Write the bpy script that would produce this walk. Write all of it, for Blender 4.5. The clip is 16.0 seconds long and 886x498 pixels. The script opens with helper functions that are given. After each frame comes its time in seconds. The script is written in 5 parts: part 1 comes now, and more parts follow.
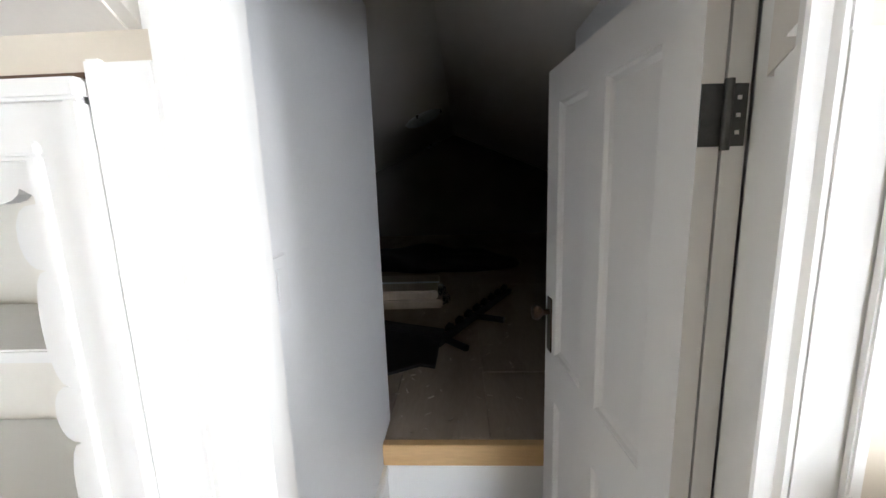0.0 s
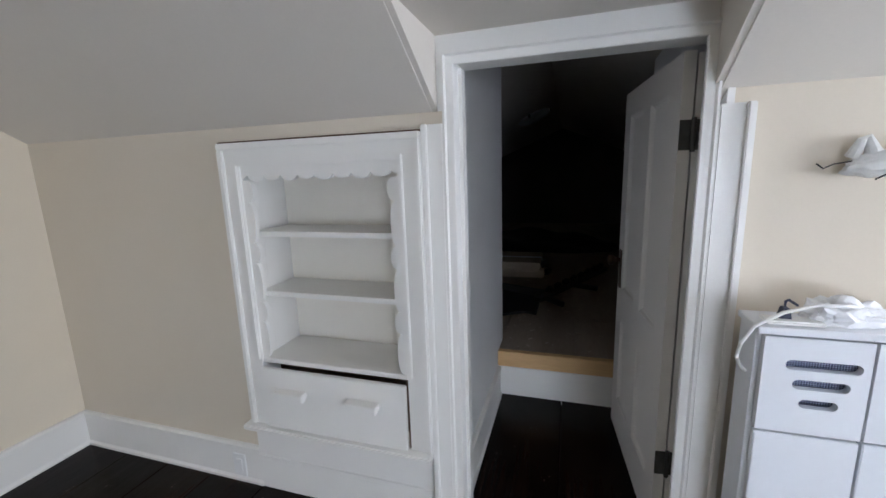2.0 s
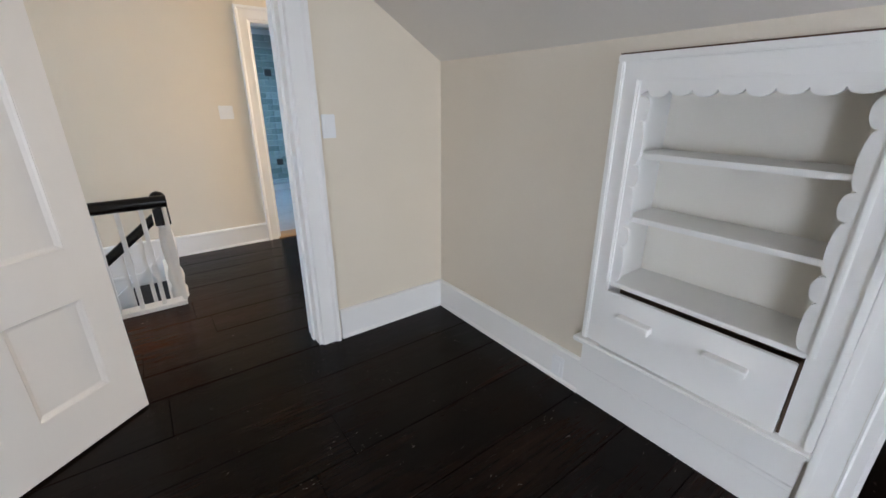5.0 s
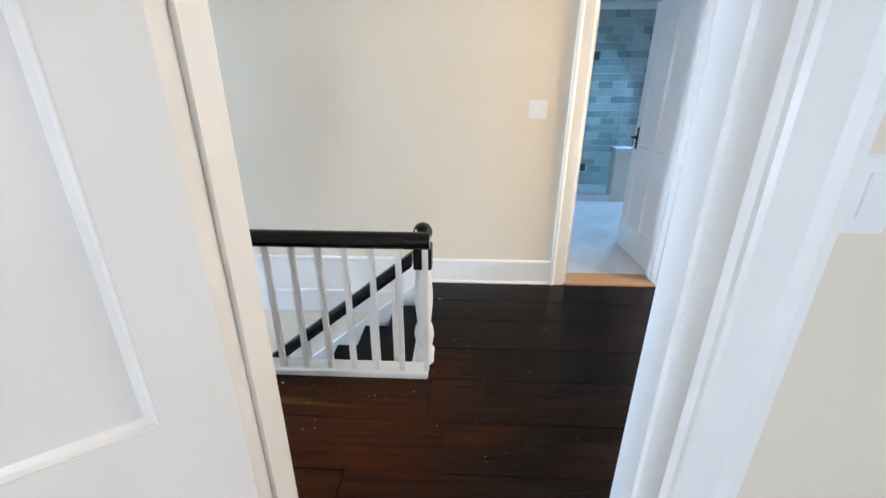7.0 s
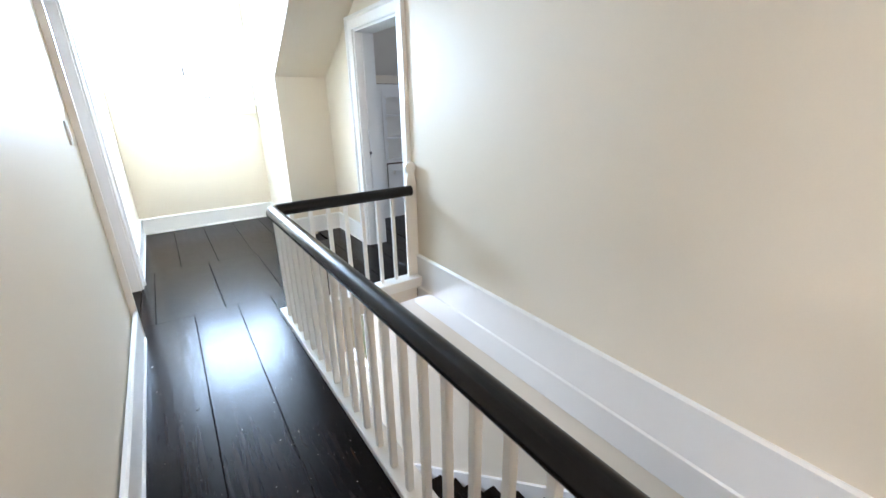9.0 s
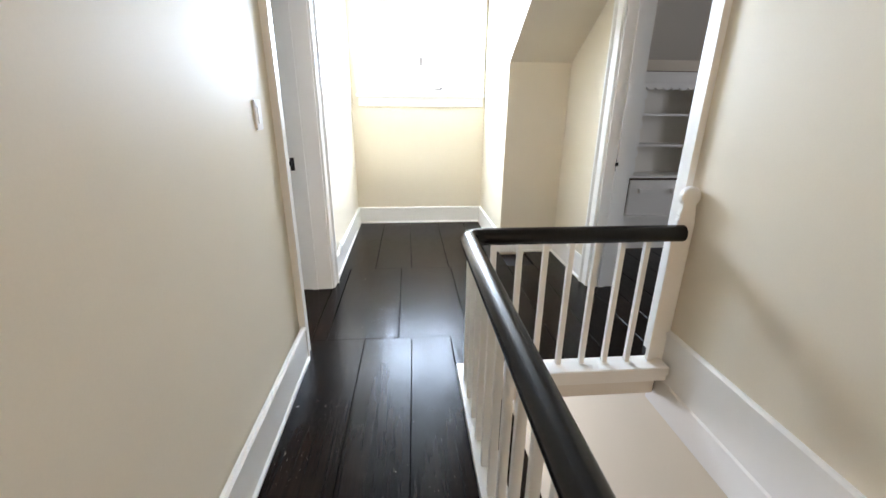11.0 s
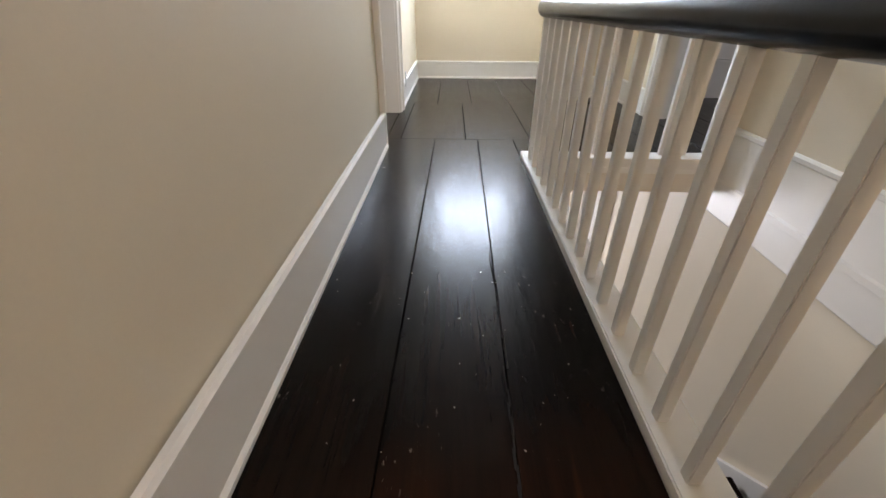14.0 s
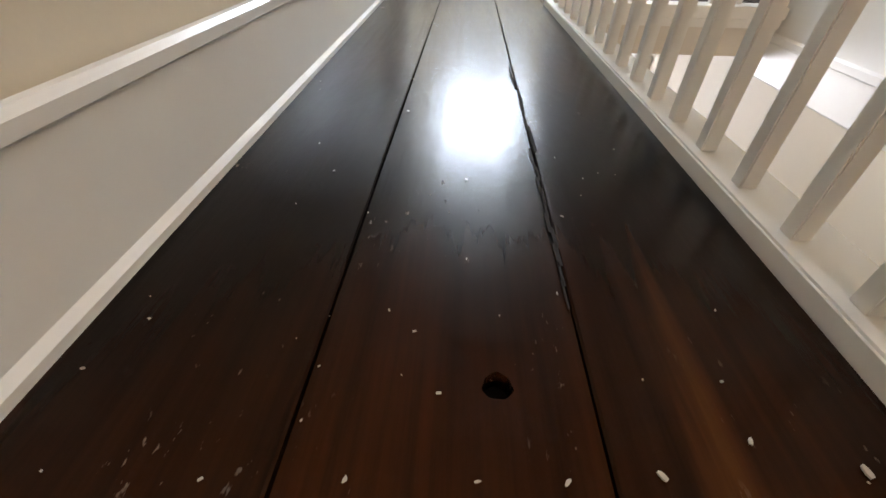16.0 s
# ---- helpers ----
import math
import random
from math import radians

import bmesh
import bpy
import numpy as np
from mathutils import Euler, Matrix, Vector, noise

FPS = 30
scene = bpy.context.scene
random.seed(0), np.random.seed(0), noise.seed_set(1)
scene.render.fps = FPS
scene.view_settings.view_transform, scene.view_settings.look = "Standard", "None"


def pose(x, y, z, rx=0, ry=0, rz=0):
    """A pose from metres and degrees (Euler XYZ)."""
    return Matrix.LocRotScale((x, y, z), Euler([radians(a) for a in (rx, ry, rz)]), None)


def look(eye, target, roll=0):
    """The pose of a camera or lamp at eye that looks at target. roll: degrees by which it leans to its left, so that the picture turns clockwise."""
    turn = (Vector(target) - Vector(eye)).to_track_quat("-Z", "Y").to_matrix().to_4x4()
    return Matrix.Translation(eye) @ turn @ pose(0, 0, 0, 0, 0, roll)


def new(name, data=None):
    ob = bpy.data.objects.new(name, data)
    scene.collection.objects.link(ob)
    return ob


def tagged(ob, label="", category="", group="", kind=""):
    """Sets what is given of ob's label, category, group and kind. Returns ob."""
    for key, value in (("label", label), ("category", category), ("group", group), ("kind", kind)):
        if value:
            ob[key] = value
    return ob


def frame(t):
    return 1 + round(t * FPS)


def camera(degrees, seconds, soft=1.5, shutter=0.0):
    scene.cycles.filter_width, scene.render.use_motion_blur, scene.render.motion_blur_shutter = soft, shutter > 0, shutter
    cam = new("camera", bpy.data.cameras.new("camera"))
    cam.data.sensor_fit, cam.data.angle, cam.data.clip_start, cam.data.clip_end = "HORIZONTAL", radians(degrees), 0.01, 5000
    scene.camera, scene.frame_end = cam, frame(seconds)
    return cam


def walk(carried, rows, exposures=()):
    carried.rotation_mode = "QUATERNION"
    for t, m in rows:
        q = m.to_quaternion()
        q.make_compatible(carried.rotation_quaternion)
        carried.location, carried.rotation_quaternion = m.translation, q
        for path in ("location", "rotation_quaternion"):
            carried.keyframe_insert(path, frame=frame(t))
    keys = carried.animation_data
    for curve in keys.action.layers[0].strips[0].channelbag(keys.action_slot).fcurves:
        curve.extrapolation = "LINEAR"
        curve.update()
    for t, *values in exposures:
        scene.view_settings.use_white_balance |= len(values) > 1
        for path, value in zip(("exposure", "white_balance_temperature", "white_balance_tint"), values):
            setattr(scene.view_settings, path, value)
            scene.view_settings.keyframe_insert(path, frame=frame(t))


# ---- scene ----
cam = camera(95.5, 16.0)
# (seconds, stops, kelvin, tint) of the clip's own automatic exposure
EXPOSURES = [(0, 1.3, 6200, 11), (0.6, 0.75, 6050, 12), (1.5, 0.2, 5850, 12), (3, 0.05, 5850, 13), (5.5, 0.35, 5850, 12), (6.2, 0.45, 5550, 11), (7, 0.8, 5500, 10), (7.5, 0.85, 5250, 9),
             (8, 0.85, 5250, 9), (8.5, 0.8, 5600, 11), (10, 0.45, 6650, 15), (12.5, 0.0, 7100, 17), (14, -0.1, 7400, 19), (15.3, 0.05, 7500, 20), (16, 0.35, 7450, 17)]
PATH = [
    (0, (0.401, 0.231, 1.378), (0.305, 2.197, 1.025), -1.8),
    (0.5, (0.361, -0.081, 1.375), (0.226, 1.883, 1.027), -1.7),
    (1, (0.348, -0.275, 1.38), (0.143, 1.682, 1.022), -1.8),
    (1.5, (0.418, -0.44, 1.367), (0.015, 1.485, 1.008), -2.0),
    (2, (0.44, -0.562, 1.368), (-0.15, 1.312, 0.993), -1.9),
    (2.5, (0.398, -0.704, 1.358), (-0.321, 1.098, 0.875), -1.2),
    (3, (0.367, -0.845, 1.351), (-0.477, 0.867, 0.754), -1.1),
    (5.3, (-0.085, -0.752, 1.339), (-1.711, 0.185, 0.646), 0.2),
    (5.5, (-0.229, -0.735, 1.332), (-1.922, 0.07, 0.633), 0.3),
    (6, (-0.571, -0.703, 1.357), (-2.357, -0.155, 0.643), 0.2),
    (6.5, (-0.983, -0.613, 1.351), (-2.834, -0.366, 0.634), 0.1),
    (7, (-1.396, -0.574, 1.364), (-3.255, -0.653, 0.63), 0.2),
    (7.5, (-1.745, -0.583, 1.372), (-3.58, -0.907, 0.645), 0.2),
    (8, (-2.083, -0.622, 1.375), (-3.791, -1.406, 0.691), -0.3),
    (8.5, (-2.389, -0.72, 1.355), (-3.774, -1.988, 0.667), -1.3),
    (9, (-2.577, -0.859, 1.363), (-3.639, -2.412, 0.684), -0.9),
    (9.5, (-2.755, -1.026, 1.365), (-3.429, -2.786, 0.694), -0.3),
    (10, (-2.832, -1.267, 1.359), (-3.179, -3.116, 0.683), 0.2),
    (10.2, (-2.825, -1.402, 1.338), (-3.104, -3.266, 0.669), 0.6),
    (12.3, (-2.825, -2.042, 1.251), (-2.884, -3.926, 0.582), -0.3),
    (12.5, (-2.798, -1.93, 1.208), (-2.815, -3.818, 0.548), -0.2),
    (13, (-2.715, -1.639, 1.161), (-2.571, -3.506, 0.46), -0.4),
    (13.5, (-2.62, -1.392, 1.035), (-2.52, -3.199, 0.182), 0.4),
    (14, (-2.651, -1.31, 0.744), (-2.621, -3.019, -0.295), 0.4),
    (14.5, (-2.666, -1.226, 0.534), (-2.613, -2.865, -0.612), -0.2),
    (15, (-2.691, -1.137, 0.488), (-2.584, -2.697, -0.759), -0.1),
    (15.5, (-2.709, -1.173, 0.428), (-2.655, -2.702, -0.86), 1.0),
    (16, (-2.647, -1.295, 0.337), (-2.609, -2.827, -0.949), 1.4),
]
walk(cam, [(t, look(eye, goal, lean)) for t, eye, goal, lean in PATH], EXPOSURES)

# ---- world, sun, window light ----
world = bpy.data.worlds.new("world")
scene.world = world
world.use_nodes = True
wn = world.node_tree.nodes
sky = wn.new("ShaderNodeTexSky")
sky.sky_type = "NISHITA"
sky.sun_disc = False
sky.sun_elevation = radians(30)
sky.sun_rotation = radians(205)
world.node_tree.links.new(sky.outputs[0], wn["Background"].inputs[0])
wn["Background"].inputs[1].default_value = 0.15

sun = new("sun", bpy.data.lights.new("sun", "SUN"))
sun.data.energy = 3.5
sun.data.angle = radians(0.5)
sun.data.color = (1.0, 0.94, 0.84)
sun.matrix_world = look((-2.235 - 0.665 * 12, -5.0 - 1.43 * 12, 1.0 + 0.9 * 12), (-2.235, -5.0, 1.0))


def window_light(name, eye, target, w, h, watts, color=(0.86, 0.93, 1.0)):
    """An area lamp in a window's opening: sky light, or fill where so noted."""
    lamp = new(name, bpy.data.lights.new(name, "AREA"))
    lamp.data.shape = "RECTANGLE"
    lamp.data.size, lamp.data.size_y = w, h
    lamp.data.energy, lamp.data.color = watts, color
    lamp.matrix_world = look(eye, target)
    return lamp


SKYBLUE = (0.76, 0.85, 1.0)
window_light("skylight_hall", (-2.94, -6.46, 1.85), (-2.94, -4.0, 1.2), 1.05, 0.80, 150, (0.57, 0.76, 1.0))
# Low bedroom fill; its south window is added out of view.
window_light("fill_bedroom_south", (2.05, -3.36, 0.85), (0.1, -0.2, -0.2), 1.15, 1.1, 60, (0.88, 0.935, 1.0))
window_light("skylight_bedroom_east", (3.17, -0.1, 1.22), (-2.2, -0.5, 0.8), 0.9, 0.9, 42, (0.95, 0.96, 0.98))
window_light("skylight_east_room", (0.28, -4.4, 1.4), (-2, -4.4, 0.9), 0.8, 1.0, 9, SKYBLUE)
window_light("skylight_west_room", (-7.92, -3.0, 1.4), (-5, -3.9, 0.9), 1.0, 1.2, 26, SKYBLUE)
window_light("skylight_bath", (-6.55, 2.16, 1.6), (-5.7, 0, 0.2), 0.7, 0.9, 22, (0.44, 0.70, 1.0))
window_light("skylight_lower_hall", (-2.1, -6.3, -1.25), (-4.2, -2.6, -1.4), 0.9, 1.2, 85, SKYBLUE)
# Warm fill for the landing, from a north window added out of view.
window_light("warm_fill_landing_north", (-3.35, 2.21, 1.65), (-2.6, -1.2, 0.2), 0.85, 0.95, 42, (1.0, 0.79, 0.56))


# ---- materials ----
def material(name, base, rough=0.5, var=0.06, scale=6.0, fine=80.0, bump=0.05, metal=0.0, tint=None, coat=0.0,
             stretch=(1, 1, 1), rough_var=0.08, spec=0.5):
    """A surface with cloudy stains at one scale and grain at a finer one."""
    m = bpy.data.materials.new(name)
    m.use_nodes = True
    n, l = m.node_tree.nodes, m.node_tree.links
    p = n["Principled BSDF"]
    geo = n.new("ShaderNodeNewGeometry")
    mp = n.new("ShaderNodeMapping")
    mp.inputs["Scale"].default_value = stretch
    l.new(geo.outputs["Position"], mp.inputs[0])
    big, small = n.new("ShaderNodeTexNoise"), n.new("ShaderNodeTexNoise")
    big.inputs["Scale"].default_value, big.inputs["Detail"].default_value = scale, 5
    small.inputs["Scale"].default_value, small.inputs["Detail"].default_value = fine, 3
    for t in (big, small):
        l.new(mp.outputs[0], t.inputs["Vector"])
    ramp = n.new("ShaderNodeValToRGB")
    c2 = tint or tuple(max(0.0, c * (1 - 4 * var)) for c in base)
    ramp.color_ramp.elements[0].color = (*c2, 1)
    ramp.color_ramp.elements[1].color = (*base, 1)
    ramp.color_ramp.elements[0].position, ramp.color_ramp.elements[1].position = 0.22, 0.55
    l.new(big.outputs[0], ramp.inputs[0])
    mix = n.new("ShaderNodeMix")
    mix.data_type, mix.blend_type = "RGBA", "MULTIPLY"
    mix.inputs[0].default_value = min(1.0, var * 4)
    l.new(ramp.outputs[0], mix.inputs[6])
    grey = n.new("ShaderNodeMapRange")
    grey.inputs[1].default_value, grey.inputs[2].default_value = 0.3, 0.7
    grey.inputs[3].default_value, grey.inputs[4].default_value = 0.7, 1.1
    l.new(small.outputs[0], grey.inputs[0])
    l.new(grey.outputs[0], mix.inputs[7])
    l.new(mix.outputs[2], p.inputs["Base Color"])
    r = n.new("ShaderNodeMapRange")
    r.inputs[3].default_value, r.inputs[4].default_value = max(0.02, rough - rough_var), min(1, rough + rough_var)
    l.new(big.outputs[0], r.inputs[0])
    l.new(r.outputs[0], p.inputs["Roughness"])
    p.inputs["Metallic"].default_value = metal
    p.inputs["Coat Weight"].default_value = coat
    p.inputs["Specular IOR Level"].default_value = spec
    if bump:
        b = n.new("ShaderNodeBump")
        b.inputs["Strength"].default_value, b.inputs["Distance"].default_value = bump, 0.01
        l.new(small.outputs[0], b.inputs["Height"])
        l.new(b.outputs[0], p.inputs["Normal"])
    return m


CREAM = material("cream_wall_paint", (0.765, 0.687, 0.555), 0.5, 0.01, 1.6, 140, 0.02, tint=(0.745, 0.666, 0.532), spec=0.3)
BEIGE = material("warm_beige_paint", (0.70, 0.63, 0.522), 0.55, 0.012, 1.6, 140, 0.02, tint=(0.68, 0.607, 0.497), spec=0.3)
CEIL = material("ceiling_paint", (0.745, 0.70, 0.635), 0.62, 0.012, 1.3, 120, 0.02, tint=(0.725, 0.68, 0.61), spec=0.3)
TRIM = material("white_gloss_trim", (0.83, 0.818, 0.785), 0.34, 0.003, 7, 60, 0.01, tint=(0.82, 0.806, 0.77))
DOORW = material("white_door_paint", (0.82, 0.80, 0.765), 0.36, 0.004, 5, 50, 0.015, tint=(0.80, 0.775, 0.74), stretch=(1, 1, 0.25))
WARMDOOR = material("warm_white_door_paint", (0.86, 0.80, 0.715), 0.32, 0.004, 5, 50, 0.015, tint=(0.84, 0.78, 0.69), stretch=(1, 1, 0.25))
IVORY = material("ivory_shelf_paint", (0.80, 0.765, 0.69), 0.45, 0.008, 4, 90, 0.02, tint=(0.785, 0.745, 0.665))
WHITE = material("plain_white_paint", (0.85, 0.85, 0.85), 0.5, 0.01, 3, 90, 0.02)
BLACK = material("black_rail_paint", (0.009, 0.008, 0.0075), 0.24, 0.05, 9, 70, 0.03, rough_var=0.06, spec=0.3)
IRON = material("black_iron", (0.025, 0.024, 0.023), 0.5, 0.08, 20, 120, 0.1, metal=0.6)
DARKGREY = material("grey_hinge_metal", (0.10, 0.10, 0.095), 0.42, 0.08, 30, 140, 0.08, metal=0.7)
LUMBER = material("raw_pine", (0.62, 0.40, 0.19), 0.65, 0.06, 8, 90, 0.1, tint=(0.48, 0.28, 0.11), stretch=(0.15, 1, 1))
PLY = material("dusty_plywood", (0.36, 0.29, 0.22), 0.8, 0.08, 4, 60, 0.12, tint=(0.22, 0.17, 0.125), stretch=(1, 0.2, 1))
ATTIC = material("attic_board", (0.22, 0.205, 0.185), 0.9, 0.05, 2, 40, 0.1)
BROWNGAP = material("bare_wood_and_shadow_line", (0.10, 0.055, 0.03), 0.7, 0.08, 8, 60, 0.1)
DARKVOID = material("subfloor_shadow", (0.012, 0.008, 0.006), 0.9, 0.05, 8, 60, 0.05)
CARD = material("wrapped_cardboard", (0.46, 0.37, 0.28), 0.4, 0.06, 6, 50, 0.1)
PLASTIC = material("white_plastic", (0.83, 0.83, 0.82), 0.35, 0.01, 9, 70, 0.02)
CABINET = material("white_laminate", (0.80, 0.82, 0.86), 0.32, 0.01, 3, 60, 0.01)
NAVY = material("dark_blue_plastic", (0.012, 0.018, 0.05), 0.4, 0.04, 12, 60, 0.03)
FILM = material("thin_white_plastic_bag", (0.85, 0.86, 0.88), 0.3, 0.02, 14, 60, 0.15)
MARBLE = material("white_marble_floor", (0.78, 0.79, 0.80), 0.2, 0.04, 3, 20, 0.01, tint=(0.62, 0.64, 0.66))
FROST = material("frosted_glass", (0.62, 0.63, 0.62), 0.3, 0.02, 9, 60, 0.02)
FLECK = material("dusty_paint_chip", (0.50, 0.47, 0.42), 0.75, 0.05, 60, 200, 0.1)
CLOTH = material("white_torn_plaster_cover", (0.78, 0.78, 0.76), 0.7, 0.05, 20, 90, 0.15)
BRASS = material("dark_bronze", (0.09, 0.055, 0.035), 0.35, 0.05, 25, 120, 0.05, metal=0.8)
GRASS = material("far_ground", (0.07, 0.10, 0.035), 0.9, 0.08, 0.4, 8, 0.1)
OAK = material("oak_threshold", (0.45, 0.27, 0.13), 0.45, 0.06, 8, 90, 0.06, stretch=(1, 0.15, 1))


def floor_material():
    """Old wide pine boards with a near-black stain: streaky grain, reddish worn patches, pale scuffs, glossy varnish."""
    m = bpy.data.materials.new("dark_stained_boards")
    m.use_nodes = True
    n, l = m.node_tree.nodes, m.node_tree.links
    p = n["Principled BSDF"]
    geo, info = n.new("ShaderNodeNewGeometry"), n.new("ShaderNodeObjectInfo")
    add = n.new("ShaderNodeVectorMath")
    add.operation = "MULTIPLY_ADD"
    comb = n.new("ShaderNodeCombineXYZ")
    for i in range(3):
        l.new(info.outputs["Random"], comb.inputs[i])
    l.new(comb.outputs[0], add.inputs[0])
    add.inputs[1].default_value = (7, 13, 5)
    l.new(geo.outputs["Position"], add.inputs[2])

    def noise_at(scale, stretch, detail=4, rough=0.55):
        mp, t = n.new("ShaderNodeMapping"), n.new("ShaderNodeTexNoise")
        mp.inputs["Scale"].default_value = stretch
        t.inputs["Scale"].default_value, t.inputs["Detail"].default_value = scale, detail
        t.inputs["Roughness"].default_value = rough
        l.new(add.outputs[0], mp.inputs[0])
        l.new(mp.outputs[0], t.inputs["Vector"])
        return t.outputs[0]

    def ramp(src, a, b, ca, cb):
        r = n.new("ShaderNodeValToRGB")
        r.color_ramp.elements[0].position, r.color_ramp.elements[1].position = a, b
        r.color_ramp.elements[0].color, r.color_ramp.elements[1].color = (*ca, 1), (*cb, 1)
        l.new(src, r.inputs[0])
        return r.outputs[0]

    def mix(kind, fac, a, b):
        x = n.new("ShaderNodeMix")
        x.data_type, x.blend_type = "RGBA", kind
        for sock, v in ((x.inputs[0], fac), (x.inputs[6], a), (x.inputs[7], b)):
            if isinstance(v, (int, float)):
                sock.default_value = v
            else:
                l.new(v, sock)
        return x.outputs[2]

    grain = noise_at(55, (1, 0.035, 1), 6, 0.65)
    patch = noise_at(2.6, (1.6, 0.55, 1), 5)
    worn = noise_at(9, (1, 0.12, 1), 5, 0.6)
    scuff = noise_at(34, (1, 0.6, 1), 6, 0.7)
    base = ramp(patch, 0.40, 0.70, (0.0042, 0.0029, 0.0023), (0.0130, 0.0068, 0.0042))
    streak = ramp(grain, 0.3, 0.7, (0.30, 0.30, 0.32), (1.6, 1.45, 1.3))
    col = mix("MULTIPLY", 0.85, base, streak)
    wear = ramp(worn, 0.68, 0.80, (0, 0, 0), (1, 1, 1))
    red = n.new("ShaderNodeRGB")
    red.outputs[0].default_value = (0.11, 0.034, 0.010, 1)
    wf = n.new("ShaderNodeMath")
    wf.operation = "MULTIPLY"
    wf.inputs[1].default_value = 0.32
    l.new(wear, wf.inputs[0])
    col = mix("MIX", wf.outputs[0], col, red.outputs[0])
    dust = n.new("ShaderNodeRGB")
    dust.outputs[0].default_value = (0.085, 0.078, 0.072, 1)
    df = n.new("ShaderNodeMath")
    df.operation = "MULTIPLY"
    df.inputs[1].default_value = 0.10
    l.new(ramp(scuff, 0.62, 0.78, (0, 0, 0), (1, 1, 1)), df.inputs[0])
    col = mix("MIX", df.outputs[0], col, dust.outputs[0])
    # thin pale scuffs in loose clusters
    mark = ramp(noise_at(95, (1, 0.38, 1), 3, 0.7), 0.66, 0.71, (0, 0, 0), (1, 1, 1))
    near = ramp(noise_at(5.5, (1, 0.8, 1), 3), 0.53, 0.65, (0, 0, 0), (1, 1, 1))
    pale = n.new("ShaderNodeRGB")
    pale.outputs[0].default_value = (0.24, 0.215, 0.19, 1)
    both = n.new("ShaderNodeMath")
    both.operation = "MULTIPLY"
    l.new(mark, both.inputs[0])
    l.new(near, both.inputs[1])
    half = n.new("ShaderNodeMath")
    half.operation = "MULTIPLY"
    half.inputs[1].default_value = 0.8
    l.new(both.outputs[0], half.inputs[0])
    col = mix("MIX", half.outputs[0], col, pale.outputs[0])
    # one long worn streak down to the bare orange wood, near the head of the stairs
    sep = n.new("ShaderNodeSeparateXYZ")
    l.new(geo.outputs["Position"], sep.inputs[0])

    def calc(op, a, b):
        x = n.new("ShaderNodeMath")
        x.operation = op
        for i, v in enumerate((a, b)):
            if isinstance(v, (int, float)):
                x.inputs[i].default_value = v
            else:
                l.new(v, x.inputs[i])
        return x.outputs[0]
    wob = calc("MULTIPLY", calc("SUBTRACT", worn, 0.5), 0.05)
    across = calc("ADD", calc("ADD", sep.outputs[0], calc("MULTIPLY", calc("ADD", sep.outputs[1], 1.64), -0.07)), 2.888)
    dist = calc("ADD", calc("ABSOLUTE", calc("ADD", across, wob), 0.0), calc("MULTIPLY", calc("ABSOLUTE", calc("ADD", sep.outputs[1], 1.38), 0.0), 0.07))
    streak_f = n.new("ShaderNodeMapRange")
    streak_f.inputs[1].default_value, streak_f.inputs[2].default_value = 0.030, 0.004
    streak_f.inputs[3].default_value, streak_f.inputs[4].default_value = 0.0, 0.75
    l.new(dist, streak_f.inputs[0])
    # browner towards the head of the stairs, its edge broken by the patch noise
    dx, dy = calc("ADD", sep.outputs[0], 2.72), calc("ADD", sep.outputs[1], 1.08)
    far = calc("SQRT", calc("ADD", calc("MULTIPLY", dx, dx), calc("MULTIPLY", dy, dy)), 0.0)
    thin = n.new("ShaderNodeMapRange")
    thin.inputs[1].default_value, thin.inputs[2].default_value = 0.75, 0.15
    l.new(calc("ADD", far, calc("MULTIPLY", calc("SUBTRACT", patch, 0.5), 1.2)), thin.inputs[0])
    brown = n.new("ShaderNodeRGB")
    brown.outputs[0].default_value = (0.055, 0.0145, 0.0028, 1)
    col = mix("MIX", calc("MULTIPLY", calc("MULTIPLY", thin.outputs[0], grain), 1.25), col, brown.outputs[0])
    bare = n.new("ShaderNodeRGB")
    bare.outputs[0].default_value = (0.17, 0.062, 0.018, 1)
    col = mix("MIX", calc("MULTIPLY", streak_f.outputs[0], grain), col, bare.outputs[0])
    l.new(col, p.inputs["Base Color"])
    rr = n.new("ShaderNodeMapRange")
    rr.inputs[1].default_value, rr.inputs[2].default_value = 0.36, 0.66
    rr.inputs[3].default_value, rr.inputs[4].default_value = 0.215, 0.265
    l.new(grain, rr.inputs[0])
    l.new(rr.outputs[0], p.inputs["Roughness"])
    p.inputs["Specular IOR Level"].default_value = 0.11
    b = n.new("ShaderNodeBump")
    b.inputs["Strength"].default_value, b.inputs["Distance"].default_value = 0.16, 0.003
    l.new(grain, b.inputs["Height"])
    b2 = n.new("ShaderNodeBump")
    b2.inputs["Strength"].default_value, b2.inputs["Distance"].default_value = 0.25, 0.02
    l.new(patch, b2.inputs["Height"])
    l.new(b.outputs[0], b2.inputs["Normal"])
    l.new(b2.outputs[0], p.inputs["Normal"])
    return m


FLOOR = floor_material()


